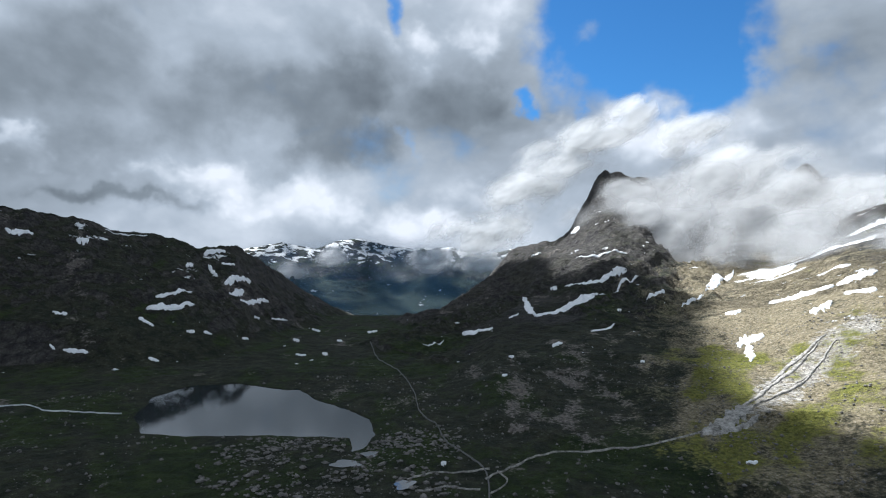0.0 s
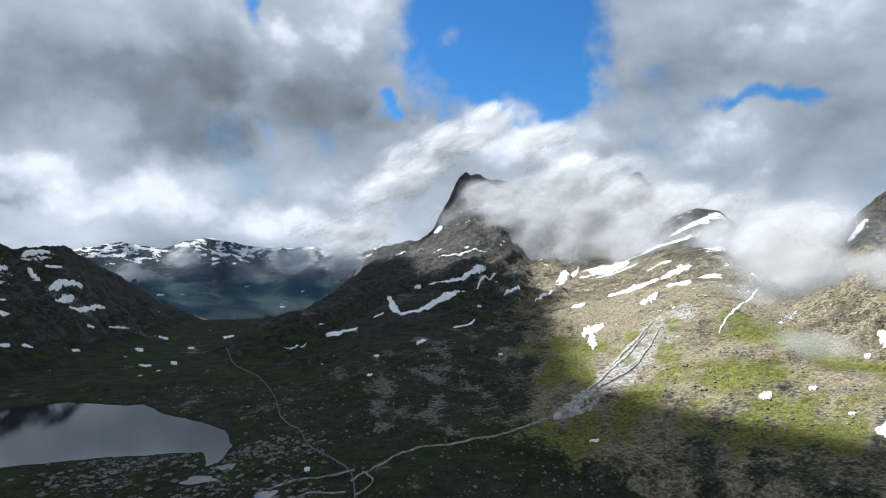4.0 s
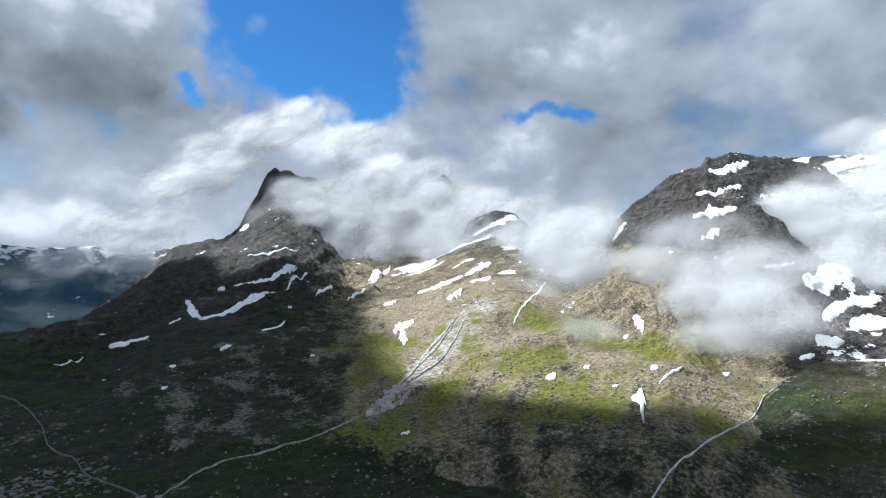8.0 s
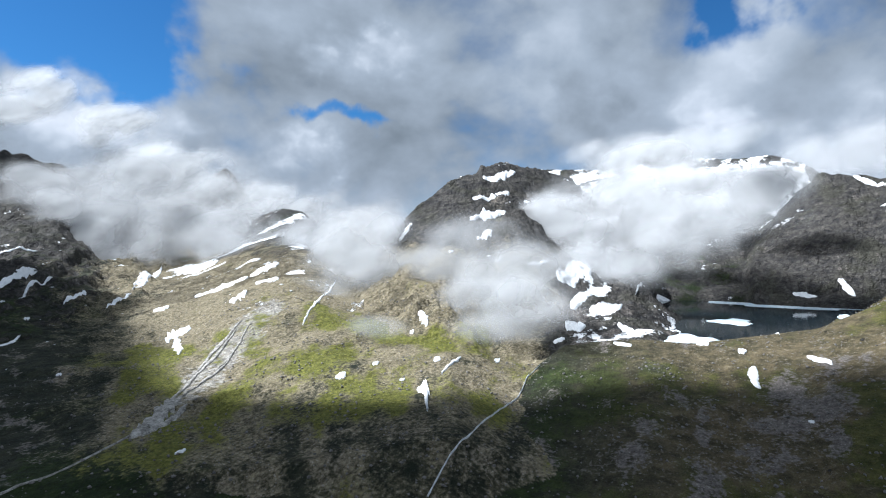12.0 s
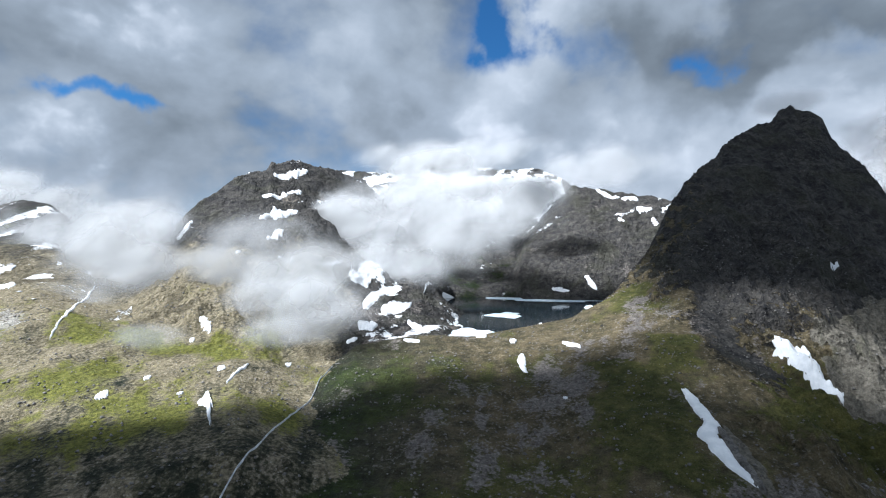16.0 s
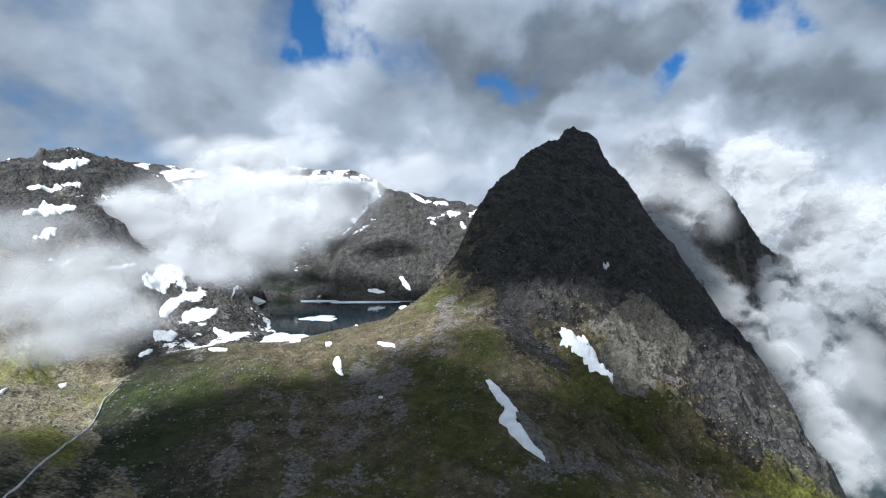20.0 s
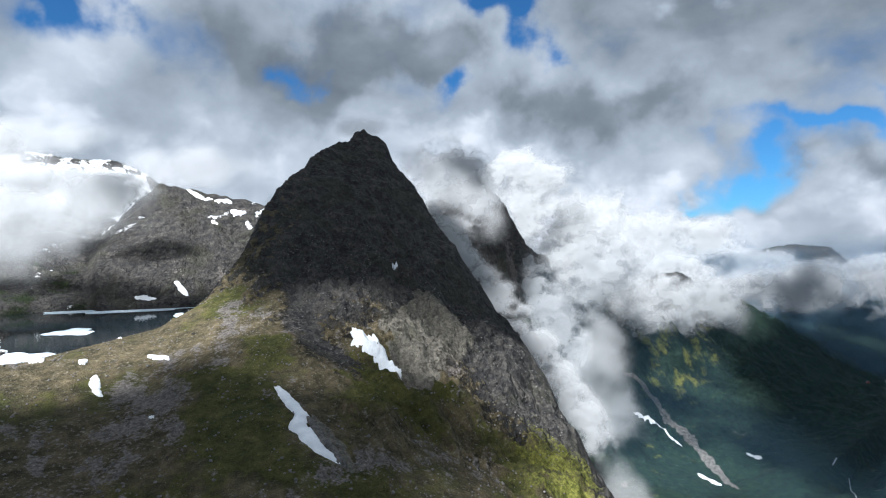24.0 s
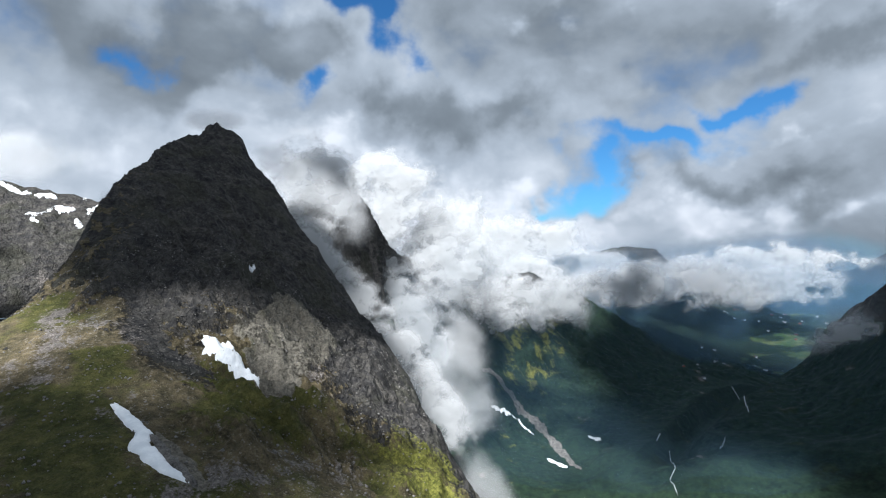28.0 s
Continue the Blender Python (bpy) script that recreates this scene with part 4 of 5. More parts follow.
CAP_SNOW = [
    (-9.0, -19.2, 197.6, 1373.9, 183.0, 1187.1, 182.0, 1074.1),
    (-3.9, -22.5, 176.7, 1075.1, 248.7, 1129.6, 334.9, 1191.3),
    (-0.1, -4.0, 323.1, 1170.2, 403.9, 1273.8, 460.5, 1307.2),
    (-3.4, -13.8, 302.3, 1374.4, 362.0, 1311.5, 446.0, 1344.0),
    (-0.5, -2.7, 366.4, 1526.2, 417.1, 1484.4, 485.0, 1455.1),
    (-2.4, -12.3, 267.9, 1383.6, 281.4, 1367.2),
    (-2.5, -8.8, 408.9, 1117.0, 462.4, 1155.1),
    (-2.1, -7.4, 455.1, 1056.6, 537.2, 1144.5),
    (-5.9, -17.2, 544.2, 1151.6, 627.2, 1262.4, 728.1, 1387.1),
    (-0.7, -8.8, 126.9, 1070.1, 153.4, 1121.1),
    (-2.0, -6.3, 337.1, 1074.1, 345.3, 1072.7),
    (-0.3, -8.7, 287.9, 1813.9, 328.2, 1853.9),
    (-0.9, -13.5, 436.5, 1899.5, 461.1, 1875.2),
]
SHOULDER_SNOW_A = [
    (-9.6, -23.8, 430.0, 812.1, 460.0, 832.1, 480.0, 828.1),
    (-3.2, 5.7, 448.0, 818.1, 397.8, 716.1),
    (-11.7, -21.0, 575.1, 981.1, 633.1, 975.1, 682.1, 964.1),
    (-8.8, -15.0, 682.1, 964.1, 740.1, 944.1),
    (-7.6, -14.9, 551.1, 835.1, 589.1, 839.1),
    (-1.9, -7.2, 450.4, 1049.3, 536.4, 1141.9),
    (-4.9, -21.6, 579.1, 1222.1, 621.8, 1266.5, 721.1, 1382.2),
    (-10.0, -13.8, 628.1, 870.1, 646.1, 825.1),
]
SHOULDER_SNOW_B = [
    (-0.1, -3.1, 518.1, 611.1, 614.1, 684.1, 739.5, 776.4),
    (0.1, -3.7, 245.5, 922.1, 293.3, 948.8),
    (-12.5, -24.1, 719.1, 1275.1, 778.1, 1219.1),
    (-3.9, -5.8, 409.0, 431.0, 425.0, 432.0),
    (-6.7, -1.3, 630.7, 493.0, 623.1, 477.0, 610.1, 461.8),
    (-4.3, -4.2, 588.6, 475.7, 592.7, 471.4),
    (-17.8, -16.2, 424.0, 334.3, 443.0, 335.4, 394.6, 301.0),
    (-2.4, -2.5, 475.0, 341.8, 533.1, 358.1),
    (-3.4, -2.6, 503.1, 372.6, 512.1, 368.7),
]
DOME_SNOW = [
    (-1.2, -2.7, 237.7, 435.0, 247.3, 435.0),
    (-5.6, -9.1, 872.4, 732.0, 925.5, 740.4),
    (-7.0, -4.7, 1052.9, 668.8, 1101.9, 635.5),
    (-8.8, -5.3, 1110.3, 643.6, 1135.1, 619.7),
    (-10.6, -9.3, 961.0, 617.8, 1017.7, 611.2, 1060.6, 587.6),
    (-10.5, -8.3, 909.9, 569.6, 978.6, 573.4),
    (-12.6, -7.2, 1137.9, 694.2, 1186.8, 657.2),
    (-2.4, -2.1, 806.3, 562.3, 815.4, 558.1),
    (-5.2, -3.0, 854.3, 513.6, 873.8, 488.9),
    (-2.1, -1.8, 443.0, 372.1, 449.0, 369.2),
    (-2.3, -2.5, 455.0, 421.0, 463.0, 418.0),
    (-1.5, -1.1, 596.1, 346.0, 608.1, 346.5),
    (-1.4, -10.5, 164.8, 832.1, 182.5, 857.1),
    (-6.1, -13.1, 491.0, 966.1, 515.1, 958.1),
]
TARN_SNOW_A = [
    (-34.2, -17.9, 909.8, 404.5, 1031.7, 385.8),
    (-7.5, -10.6, 809.2, 336.1, 877.4, 343.5, 941.7, 341.2),
    (-20.8, -7.7, 751.1, 321.0, 763.1, 294.2),
    (-21.9, -8.7, 829.2, 315.0, 876.8, 278.0),
    (-26.6, -6.8, 965.8, 285.1, 1364.1, 350.6, 1344.1, 303.0),
    (-13.0, -2.0, 798.1, 260.3, 777.1, 238.0, 749.1, 212.8),
    (-6.1, -3.8, 693.1, 312.8, 708.1, 302.5),
]
TARN_SNOW_B = [
    (-6.0, -1.7, 705.1, 235.5, 702.1, 210.9),
    (-6.9, -1.4, 751.1, 146.2, 752.1, 131.1),
    (-8.6, -0.6, 1018.1, 107.5, 789.1, 59.4),
    (-9.9, -1.0, 725.1, 96.2, 724.1, 86.8),
    (2.3, 5.3, 678.1, 74.8, 644.1, 72.3, 623.1, 64.0),
    (-5.5, 0.5, 707.1, 28.5, 691.1, 15.4, 676.1, 5.4),
    (-4.3, 4.5, 1446.1, 2.4, 1431.1, -12.7, 1412.1, -27.3),
    (-7.3, 0.3, 1418.1, 83.0, 1410.1, 37.6),
]
HIGH_SNOW = [
    (-31.3, -5.8, 2110.2, 669.0, 2085.9, 524.2, 2147.2, 406.0),
    (-41.4, -2.6, 2115.3, 357.3, 2097.7, 230.9, 2125.1, 114.2),
    (-9.3, -7.0, 1160.9, 679.2, 1235.8, 658.0),
    (-11.2, 2.0, 1814.4, -29.0, 1774.9, -99.8),
    (-10.9, 1.2, 1778.7, -104.6, 1760.3, -153.2),
    (-7.2, 1.0, 1646.0, -88.3, 1632.8, -105.5),
    (-6.6, 7.0, 1650.0, -181.2, 1620.7, -191.1),
    (-12.9, 1.8, 1701.8, -142.5, 1707.4, -187.5),
    (-1.8, -2.5, 485.0, 344.8, 547.1, 363.8),
    (-4.6, 2.1, 633.2, 491.4, 613.8, 467.1),
    (-3.4, -2.4, 600.9, 350.4, 610.1, 347.5),
    (-3.8, -3.1, 510.1, 377.2, 517.1, 373.5),
    (-6.3, -4.5, 882.7, 447.4, 958.7, 438.6),
]
PEAK_SNOW = [
    (6.7, -1.9, 658, -192, 662, -208, 661, -229),
    (1.4, 8.5, 555.1, -87.1, 523.1, -96.6, 492.0, -97.7, 475.0, -93.0, 448.0, -101.2, 420.0, -115.6),
    (-14.9, 7.9, 680.6, -198.4, 664.6, -206.6, 636.6, -217.6, 611.2, -222.0, 577.1, -227.0),
    (-3.7, 1.0, 893.6, -333.9, 905.0, -349.3),
    (-2.3, -0.2, 555.1, 21.3, 554.1, 16.8),
    (-9.3, -1.0, 1002.1, 112.5, 790.1, 60.5),
    (-5.5, 0.2, 707.1, 28.5, 681.1, 5.8),
]
VALLEY_SNOW = [
    (-2.8, 7.0, 1380.4, -1359.5, 1360.0, -1394.1, 1335.3, -1416.0),
    (0.4, 3.3, 1335.3, -1416.0, 1232.8, -1415.8),
    (-5.9, 10.5, 1103.4, -1325.9, 1015.1, -1313.1),
    (-5.6, 9.7, 1073.3, -1490.7, 1022.1, -1489.1),
]
SNOW_STRIPS = [
    (RIDGE_SNOW_A + RIDGE_SNOW_B, 'white old snow patch on a dark mountainside'),
    (PASS_SNOW_A + PASS_SNOW_B, 'small snow patch on the dark valley heath'),
    (CAP_SNOW, 'long white snow streak below the cliffs'),
    (SHOULDER_SNOW_A + SHOULDER_SNOW_B, 'white snow patch on a sunlit slope'),
    (DOME_SNOW, 'white snow ledge on grey rock'),
    (TARN_SNOW_A + TARN_SNOW_B, 'melting snow patch beside the tarn'),
    (HIGH_SNOW, 'white snowfield high under the headwall'),
    (PEAK_SNOW, 'long white snow gully on the peak'),
    (VALLEY_SNOW, 'snow remnant in a steep valley gully'),
]
STREAMS = [
    (0.45, 0.0, 609, 292, 566, 289, 524, 275, 467, 265, 405, 250, 364, 238, 343, 236, 327, 234, 315, 232, 303, 230),
    (0.3, 0.0, -493.0, 620.1, -450.0, 613.1, -423.0, 592.1, -391.4, 591.1, -348.2, 604.1),
    (0.7, 0.0, 861.1, -1606.2, 745.0, -1420.0, 741.6, -1382.2, 690.1, -1328.1),
    (1.0, 0.0, 968.1, -2295.2, 931.1, -2272.2, 705.3, -1789.0),
    (0.8, 0.0, 691.6, -1564.9, 708.0, -1631.4),
    (0.9, 0.0, 889.1, -1582.2, 900.1, -1622.2),
]
GRAVEL_RIVER = [
    (1.0, 0.0, 33.4, 432.0, 54.1, 451.0, 69.8, 464.0, 108.2, 489.0, 164.8, 480.0, 236.3, 503.1),
    (0.7, 0.0, -27.0, 431.0, -9.8, 443.0, 21.8, 444.0, 38.5, 450.0),
    (0.5, 0.0, -19.3, 408.0, 3.5, 415.0, 28.5, 411.0),
    (0.5, 0.0, 44.4, 445.0, 51.3, 427.0, 34.5, 402.0),
]
GRAVEL_FAN = [
    (-5.1, -16.0, 231.3, 499.0, 266.1, 521.1, 308.7, 550.1),
    (-2.1, -5.1, 240.5, 495.0, 273.1, 509.1, 296.7, 519.1),
    (-1.4, -4.7, 271.9, 527.1, 326.3, 576.1, 377.9, 622.1, 426.0, 658.1, 474.0, 699.1),
    (-1.2, -3.1, 304.4, 547.1, 345.6, 574.1, 383.4, 592.1, 421.0, 630.1, 468.0, 670.1),
    (-2.3, -5.4, 342.3, 594.1, 400.0, 649.1, 454.0, 690.1, 498.0, 719.1),
    (-1.1, -3.3, 366.3, 584.1, 405.0, 616.1, 442.0, 647.1, 488.0, 688.1),
    (-1.1, -3.0, 391.8, 646.1, 422.0, 662.1, 466.0, 698.1),
]
SCREE_FAN = [
    (-5.2, 3.6, 490.0, -103.0, 451.0, -110.0, 415.0, -118.6),
    (-5.9, 20.2, 1515.3, -1439.2, 1418.1, -1495.4, 1265.2, -1464.3, 1138.3, -1417.1, 958.1, -1306.1),
]
TRACK_LINE = [
    (0.7, 0.0, -133.4, 1024.1, -104.8, 897.1, -64.5, 815.1, -46.3, 751.1, -32.6, 674.1, -24.5, 597.1, -4.0, 549.1, 4.1, 507.1, 27.6, 468.0, 36.2, 445.0, 36.0, 420.0, 33.1, 386.0),
]



def drape(name, row, mat, label, category, group, thick, seed, ragged=0.5, taper=True, lobes=6):
    """A strip that lies on the land, with an uneven edge and a rounded cross-section."""
    rnd = np.random.RandomState(seed)
    hx, hy = row[0], row[1]
    pts = np.array(row[2:], float).reshape(-1, 2)
    seg = np.hypot(*np.diff(pts, axis=0).T)
    along = np.concatenate([[0], np.cumsum(seg)])
    half = math.hypot(hx, hy)
    nu = int(np.clip(along[-1] / 2.5, 26, 100))
    nv = int(np.clip(half / 2.0, 8, 26))
    s = np.linspace(0, 1, nu + 1)
    px, py = np.interp(s * along[-1], along, pts[:, 0]), np.interp(s * along[-1], along, pts[:, 1])
    if len(pts) > 2:
        for _ in range(3):
            px[1:-1], py[1:-1] = (px[:-2] + 2 * px[1:-1] + px[2:]) / 4, (py[:-2] + 2 * py[1:-1] + py[2:]) / 4
    # a track or brook keeps its width across its own course
    if not taper:
        tx, ty = np.gradient(px), np.gradient(py)
        k = half / np.maximum(np.hypot(tx, ty), 1e-6)
        wx, wy = -ty * k, tx * k
    else:
        wx, wy = np.full(nu + 1, hx), np.full(nu + 1, hy)
    off = rnd.rand(2) * 100
    edge = []
    for side in (0, 1):
        f = fbm(s * lobes + off[side], np.full(nu + 1, 3.7 * side + seed * 0.31), 1.0, 4, 700 + seed % 50, 0.6)
        edge.append(np.clip(1 + ragged * 2.2 * f, 0.12, 2.2))
    body = np.sqrt(np.clip(1 - np.abs(2 * s - 1) ** 2.6, 0, 1)) if taper else np.ones(nu + 1)
    v = np.linspace(-1, 1, nv + 1)
    w = np.where(v[None] < 0, edge[0][:, None], edge[1][:, None]) * body[:, None] * v[None]
    ends = s * 2 - 1
    jag = 0.06 * along[-1] * np.where(np.abs(ends) > 0.8, 1, 0)[:, None] * fbm(v[None] * 3 + off[0], np.zeros((nu + 1, 1)) + ends[:, None], 1.0, 3, 77)
    X = px[:, None] + wx[:, None] * w + (np.gradient(px)[:, None] / max(along[-1] / nu, 1e-6)) * jag * taper
    Y = py[:, None] + wy[:, None] * w + (np.gradient(py)[:, None] / max(along[-1] / nu, 1e-6)) * jag * taper
    Z = land(X.ravel(), Y.ravel())[0].reshape(X.shape)
    rim = (1 - np.abs(v[None]) ** 4) * (np.clip((1 - np.abs(ends)) * 12, 0, 1)[:, None] if taper else 1.0)
    Z = Z + thick * rim - 0.5 * thick * (1 - rim)
    verts = np.stack([X, Y, Z], -1).reshape(-1, 3).tolist()
    faces = [(a, a + 1, a + nv + 2, a + nv + 1) for i in range(nu) for a in range(i * (nv + 1), i * (nv + 1) + nv)]
    ob = mesh_thing(name, verts, faces, mat, label, category, group)
    up = ob.data.polygons[len(faces) // 2].normal.z
    if up < 0:
        ob.data.flip_normals()
    return ob


count = 0
for rows, label in SNOW_STRIPS:
    for row in rows:
        count += 1
        size = math.hypot(row[0], row[1])
        torn, bays = (0.35, 4) if rows[0] in TARN_SNOW_A + PEAK_SNOW else (0.5, 6)
        drape("snow_patch", row, SNOW, label, "snow patch", "snow patches", min(2.6, 1.3 + size * 0.08), count, torn, True, bays)
for row in STREAMS:
    count += 1
    drape("stream", row, FOAM, "white mountain stream tumbling down a grassy slope", "stream", "streams", 1.4, count, 0.75, False, 22)
for row in GRAVEL_RIVER:
    count += 1
    drape("gravel_bed", row, GRAVEL, "pale stony river bed winding over the valley floor", "river bed", "", 1.2, count, 0.8, False, 14)
for row in GRAVEL_FAN:
    count += 1
    drape("gravel_fan", row, GRAVEL, "pale fan of washed gravel below a gully", "gravel fan", "gravel fans", 1.5, count, 0.5, True, 14)
for row in SCREE_FAN:
    count += 1
    drape("scree_fan", row, SCREE, "grey scree fan of loose stones below a rock face", "scree fan", "scree fans", 3.0, count, 0.4, True, 16)
for row in TRACK_LINE:
    drape("road_track", row, TRACK, "narrow grey gravel track through the high valley", "road", "", 1.3, 5, 0.12, False).name = "road_track"


# bearing, near and far end, half width of the ice on the tarn
ICE_FLOES = [(78.3, 770, 860, 36), (86.5, 1330, 1420, 150), (82.0, 1000, 1080, 30), (90.5, 1180, 1250, 14)]

# ponds: x, y, half length, half width, turn
PONDS = [(-79, 456, 12, 8, 0), (-28, 419, 9, 7, 60), (-63, 485, 7, 7, 20)]

# ---- boulders ----
def boulders(name, number, inner, outer, b0, b1, low, high, seed, label, mat=STONE, flat=1.0, category="boulders"):
    rnd = np.random.RandomState(seed)
    bearing = rnd.uniform(b0, b1, number)
    r = np.sqrt(rnd.uniform(inner ** 2, outer ** 2, number))
    x, y = r * np.sin(np.radians(bearing)), r * np.cos(np.radians(bearing))
    keep = fbm(x, y, 60, 4, 601) + 0.35 * rnd.randn(number) > 0.1
    x, y = x[keep], y[keep]
    z, owner, _ = land(x, y)
    dry = (inside(x, y, SHORE) < -6) & ((z > TARN_LEVEL + 1) | (np.hypot(x, y) < 700) | (bearing[keep] > 105) | (bearing[keep] < 58))
    x, y, z = x[dry], y[dry], z[dry]
    size = low * (high / low) ** (rnd.rand(len(x)) ** 2.2)
    base = np.array([(1, 0, 0), (-1, 0, 0), (0, 1, 0), (0, -1, 0), (0.3, 0.2, 0.9), (-0.2, 0.1, -0.6), (0.6, 0.6, 0.4), (-0.6, -0.5, 0.5)], float)
    tri = np.array([(0, 6, 4), (6, 2, 4), (2, 1, 4), (1, 7, 4), (7, 3, 4), (3, 0, 4), (0, 2, 6), (1, 3, 7), (2, 0, 5), (1, 2, 5), (3, 1, 5), (0, 3, 5)])
    shape = base[None] * (0.75 + 0.5 * rnd.rand(len(x), 8, 1)) * size[:, None, None]
    turn = rnd.rand(len(x)) * 6.283
    c, s = np.cos(turn)[:, None], np.sin(turn)[:, None]
    vx, vy = shape[..., 0] * c - shape[..., 1] * s, shape[..., 0] * s + shape[..., 1] * c
    verts = np.stack([vx + x[:, None], vy + y[:, None], shape[..., 2] * flat + z[:, None] + size[:, None] * 0.15 * flat], -1).reshape(-1, 3)
    faces = (tri[None] + 8 * np.arange(len(x))[:, None, None]).reshape(-1, 3)
    mesh = bpy.data.meshes.new(name)
    mesh.vertices.add(len(verts))
    mesh.vertices.foreach_set("co", verts.astype(np.float32).ravel())
    mesh.loops.add(len(faces) * 3)
    mesh.loops.foreach_set("vertex_index", faces.astype(np.int32).ravel())
    mesh.polygons.add(len(faces))
    mesh.polygons.foreach_set("loop_start", np.arange(0, len(faces) * 3, 3, dtype=np.int32))
    mesh.update(calc_edges=True)
    mesh.materials.append(mat)
    tagged(new(name, mesh), label, category, kind="stuff")


boulders("boulder_field", 34000, 330, 1000, 25, 128, 0.3, 2.0, 1, "grey boulders strewn over the grassy slopes")
boulders("valley_boulders", 5000, 330, 800, -42, 26, 0.5, 2.4, 2, "pale boulders and rock slabs on the valley floor")
boulders("snow_specks", 190, 780, 1700, -42, 18, 1.2, 6.5, 3, "many small snow remnants on the dark slopes", SNOW, 0.35, "snow")
boulders("shoulder_snow_specks", 220, 900, 1600, 18, 52, 0.8, 4.5, 4, "many small snow remnants between the rocks", SNOW, 0.35, "snow")
boulders("rock_slabs", 2600, 400, 560, -24, 2, 0.8, 4.2, 6, "pale rock slabs and stones beside the lake", STONE, 0.5, "rocks")

# ---- ice on the tarn ----
for bearing, near, far, half in ICE_FLOES:
    verts, k = [], 26
    (ax, ay), (bx, by) = polar(bearing, near), polar(bearing, far)
    for i in range(k):
        t = i / k * 2 * math.pi
        wob = 1 + 0.22 * math.sin(3 * t + bearing) + 0.12 * math.sin(7 * t + 1.3)
        f, g = 0.5 + 0.5 * math.cos(t) * wob, math.sin(t) * half * wob
        x, y = ax + (bx - ax) * f, ay + (by - ay) * f
        verts.append((x + g * math.cos(radians(bearing)), y - g * math.sin(radians(bearing))))
    low = [(x, y, TARN_LEVEL - 0.4) for x, y in verts]
    top = [(x, y, TARN_LEVEL + 0.5) for x, y in verts]
    sides = [(i, (i + 1) % k, k + (i + 1) % k, k + i) for i in range(k)]
    mesh_thing("ice_floe", low + top, sides + [tuple(range(2 * k - 1, k - 1, -1))], ICE, "pale blue sheet of melting ice on the tarn", "ice", "ice floes", smooth_faces=False)

# ---- ponds by the lake outlet ----
for x, y, a, b, turn in PONDS:
    shape = []
    for i in range(28):
        t = i / 28 * 2 * math.pi
        wob = 1 + 0.16 * math.sin(3 * t + x) + 0.1 * math.sin(5 * t + y)
        u, v = a * math.cos(t) * wob, b * math.sin(t) * wob
        c, s = math.cos(radians(turn)), math.sin(radians(turn))
        shape.append((x + u * c - v * s, y + u * s + v * c))
    level = max(height_at(*p) for p in shape) + 0.3
    flat_sheet("water_pond", shape, level, "small shallow pond on the dark heath")

# ---- farms and village far down the valley ----


def house(x, y, z, turn, length, width, wall_mat, label):
    """A small gabled wooden house: walls, roof, chimney, door."""
    thing = tagged(new("farmhouse"), label, "house", "houses in the valley")
    thing.matrix_basis = pose(x, y, z, 0, 0, turn)
    l, w, h, g = length / 2, width / 2, 5.2, 3.4
    body = [(-l, -w, -3), (l, -w, -3), (l, w, -3), (-l, w, -3), (-l, -w, h), (l, -w, h), (l, w, h), (-l, w, h), (-l, 0, h + g), (l, 0, h + g)]
    mesh_thing("wall", body, [(0, 1, 5, 4), (1, 2, 6, 9, 5), (2, 3, 7, 6), (3, 0, 4, 8, 7)], wall_mat, "", "", parent=thing, smooth_faces=False)
    e, t = 0.6, 0.3
    roof = []
    for k in (0, t):
        roof += [(-l - e, -w - e, h - 0.4 + k), (l + e, -w - e, h - 0.4 + k), (l + e, 0, h + g + k), (-l - e, 0, h + g + k), (l + e, w + e, h - 0.4 + k), (-l - e, w + e, h - 0.4 + k)]
    slabs = [(0, 1, 2, 3), (3, 2, 4, 5), (6, 9, 8, 7), (9, 11, 10, 8), (0, 6, 7, 1), (5, 4, 10, 11), (0, 3, 9, 6), (3, 5, 11, 9), (1, 7, 8, 2), (2, 8, 10, 4)]
    mesh_thing("roof", roof, slabs, ROOF, "", "", parent=thing, smooth_faces=False)
    c = [(sx * 0.5 + l * 0.4, sy * 0.5, zz) for zz in (h + g - 0.5, h + g + 1.2) for sx, sy in ((-1, -1), (1, -1), (1, 1), (-1, 1))]
    mesh_thing("chimney", c, [(0, 1, 5, 4), (1, 2, 6, 5), (2, 3, 7, 6), (3, 0, 4, 7), (4, 5, 6, 7)], STONE, "", "", parent=thing, smooth_faces=False)
    d = [(-0.6, -w - 0.08, 0), (0.6, -w - 0.08, 0), (0.6, -w - 0.08, 2.1), (-0.6, -w - 0.08, 2.1), (-0.6, -w + 0.05, 0), (0.6, -w + 0.05, 0), (0.6, -w + 0.05, 2.1), (-0.6, -w + 0.05, 2.1)]
    mesh_thing("door", d, [(0, 1, 2, 3), (0, 4, 5, 1), (1, 5, 6, 2), (3, 2, 6, 7), (0, 3, 7, 4)], WALL_RED if wall_mat is WALL_WHITE else WALL_WHITE, "", "", parent=thing, smooth_faces=False)
    return thing


rnd = random.Random(12)
for k in range(46):
    b, d = (rnd.uniform(156.5, 164.5), rnd.uniform(3700, 4400)) if k < 34 else (rnd.uniform(153.0, 160.0), rnd.uniform(2500, 3500))
    x, y = polar(b, d)
    red = rnd.random() < 0.3
    house(x, y, height_at(x, y), rnd.uniform(0, 180), rnd.uniform(11, 19), rnd.uniform(8, 11), WALL_RED if red else WALL_WHITE,
          "small red wooden house with a grey roof" if red else "small white wooden house with a grey roof")

# ---- clouds ----


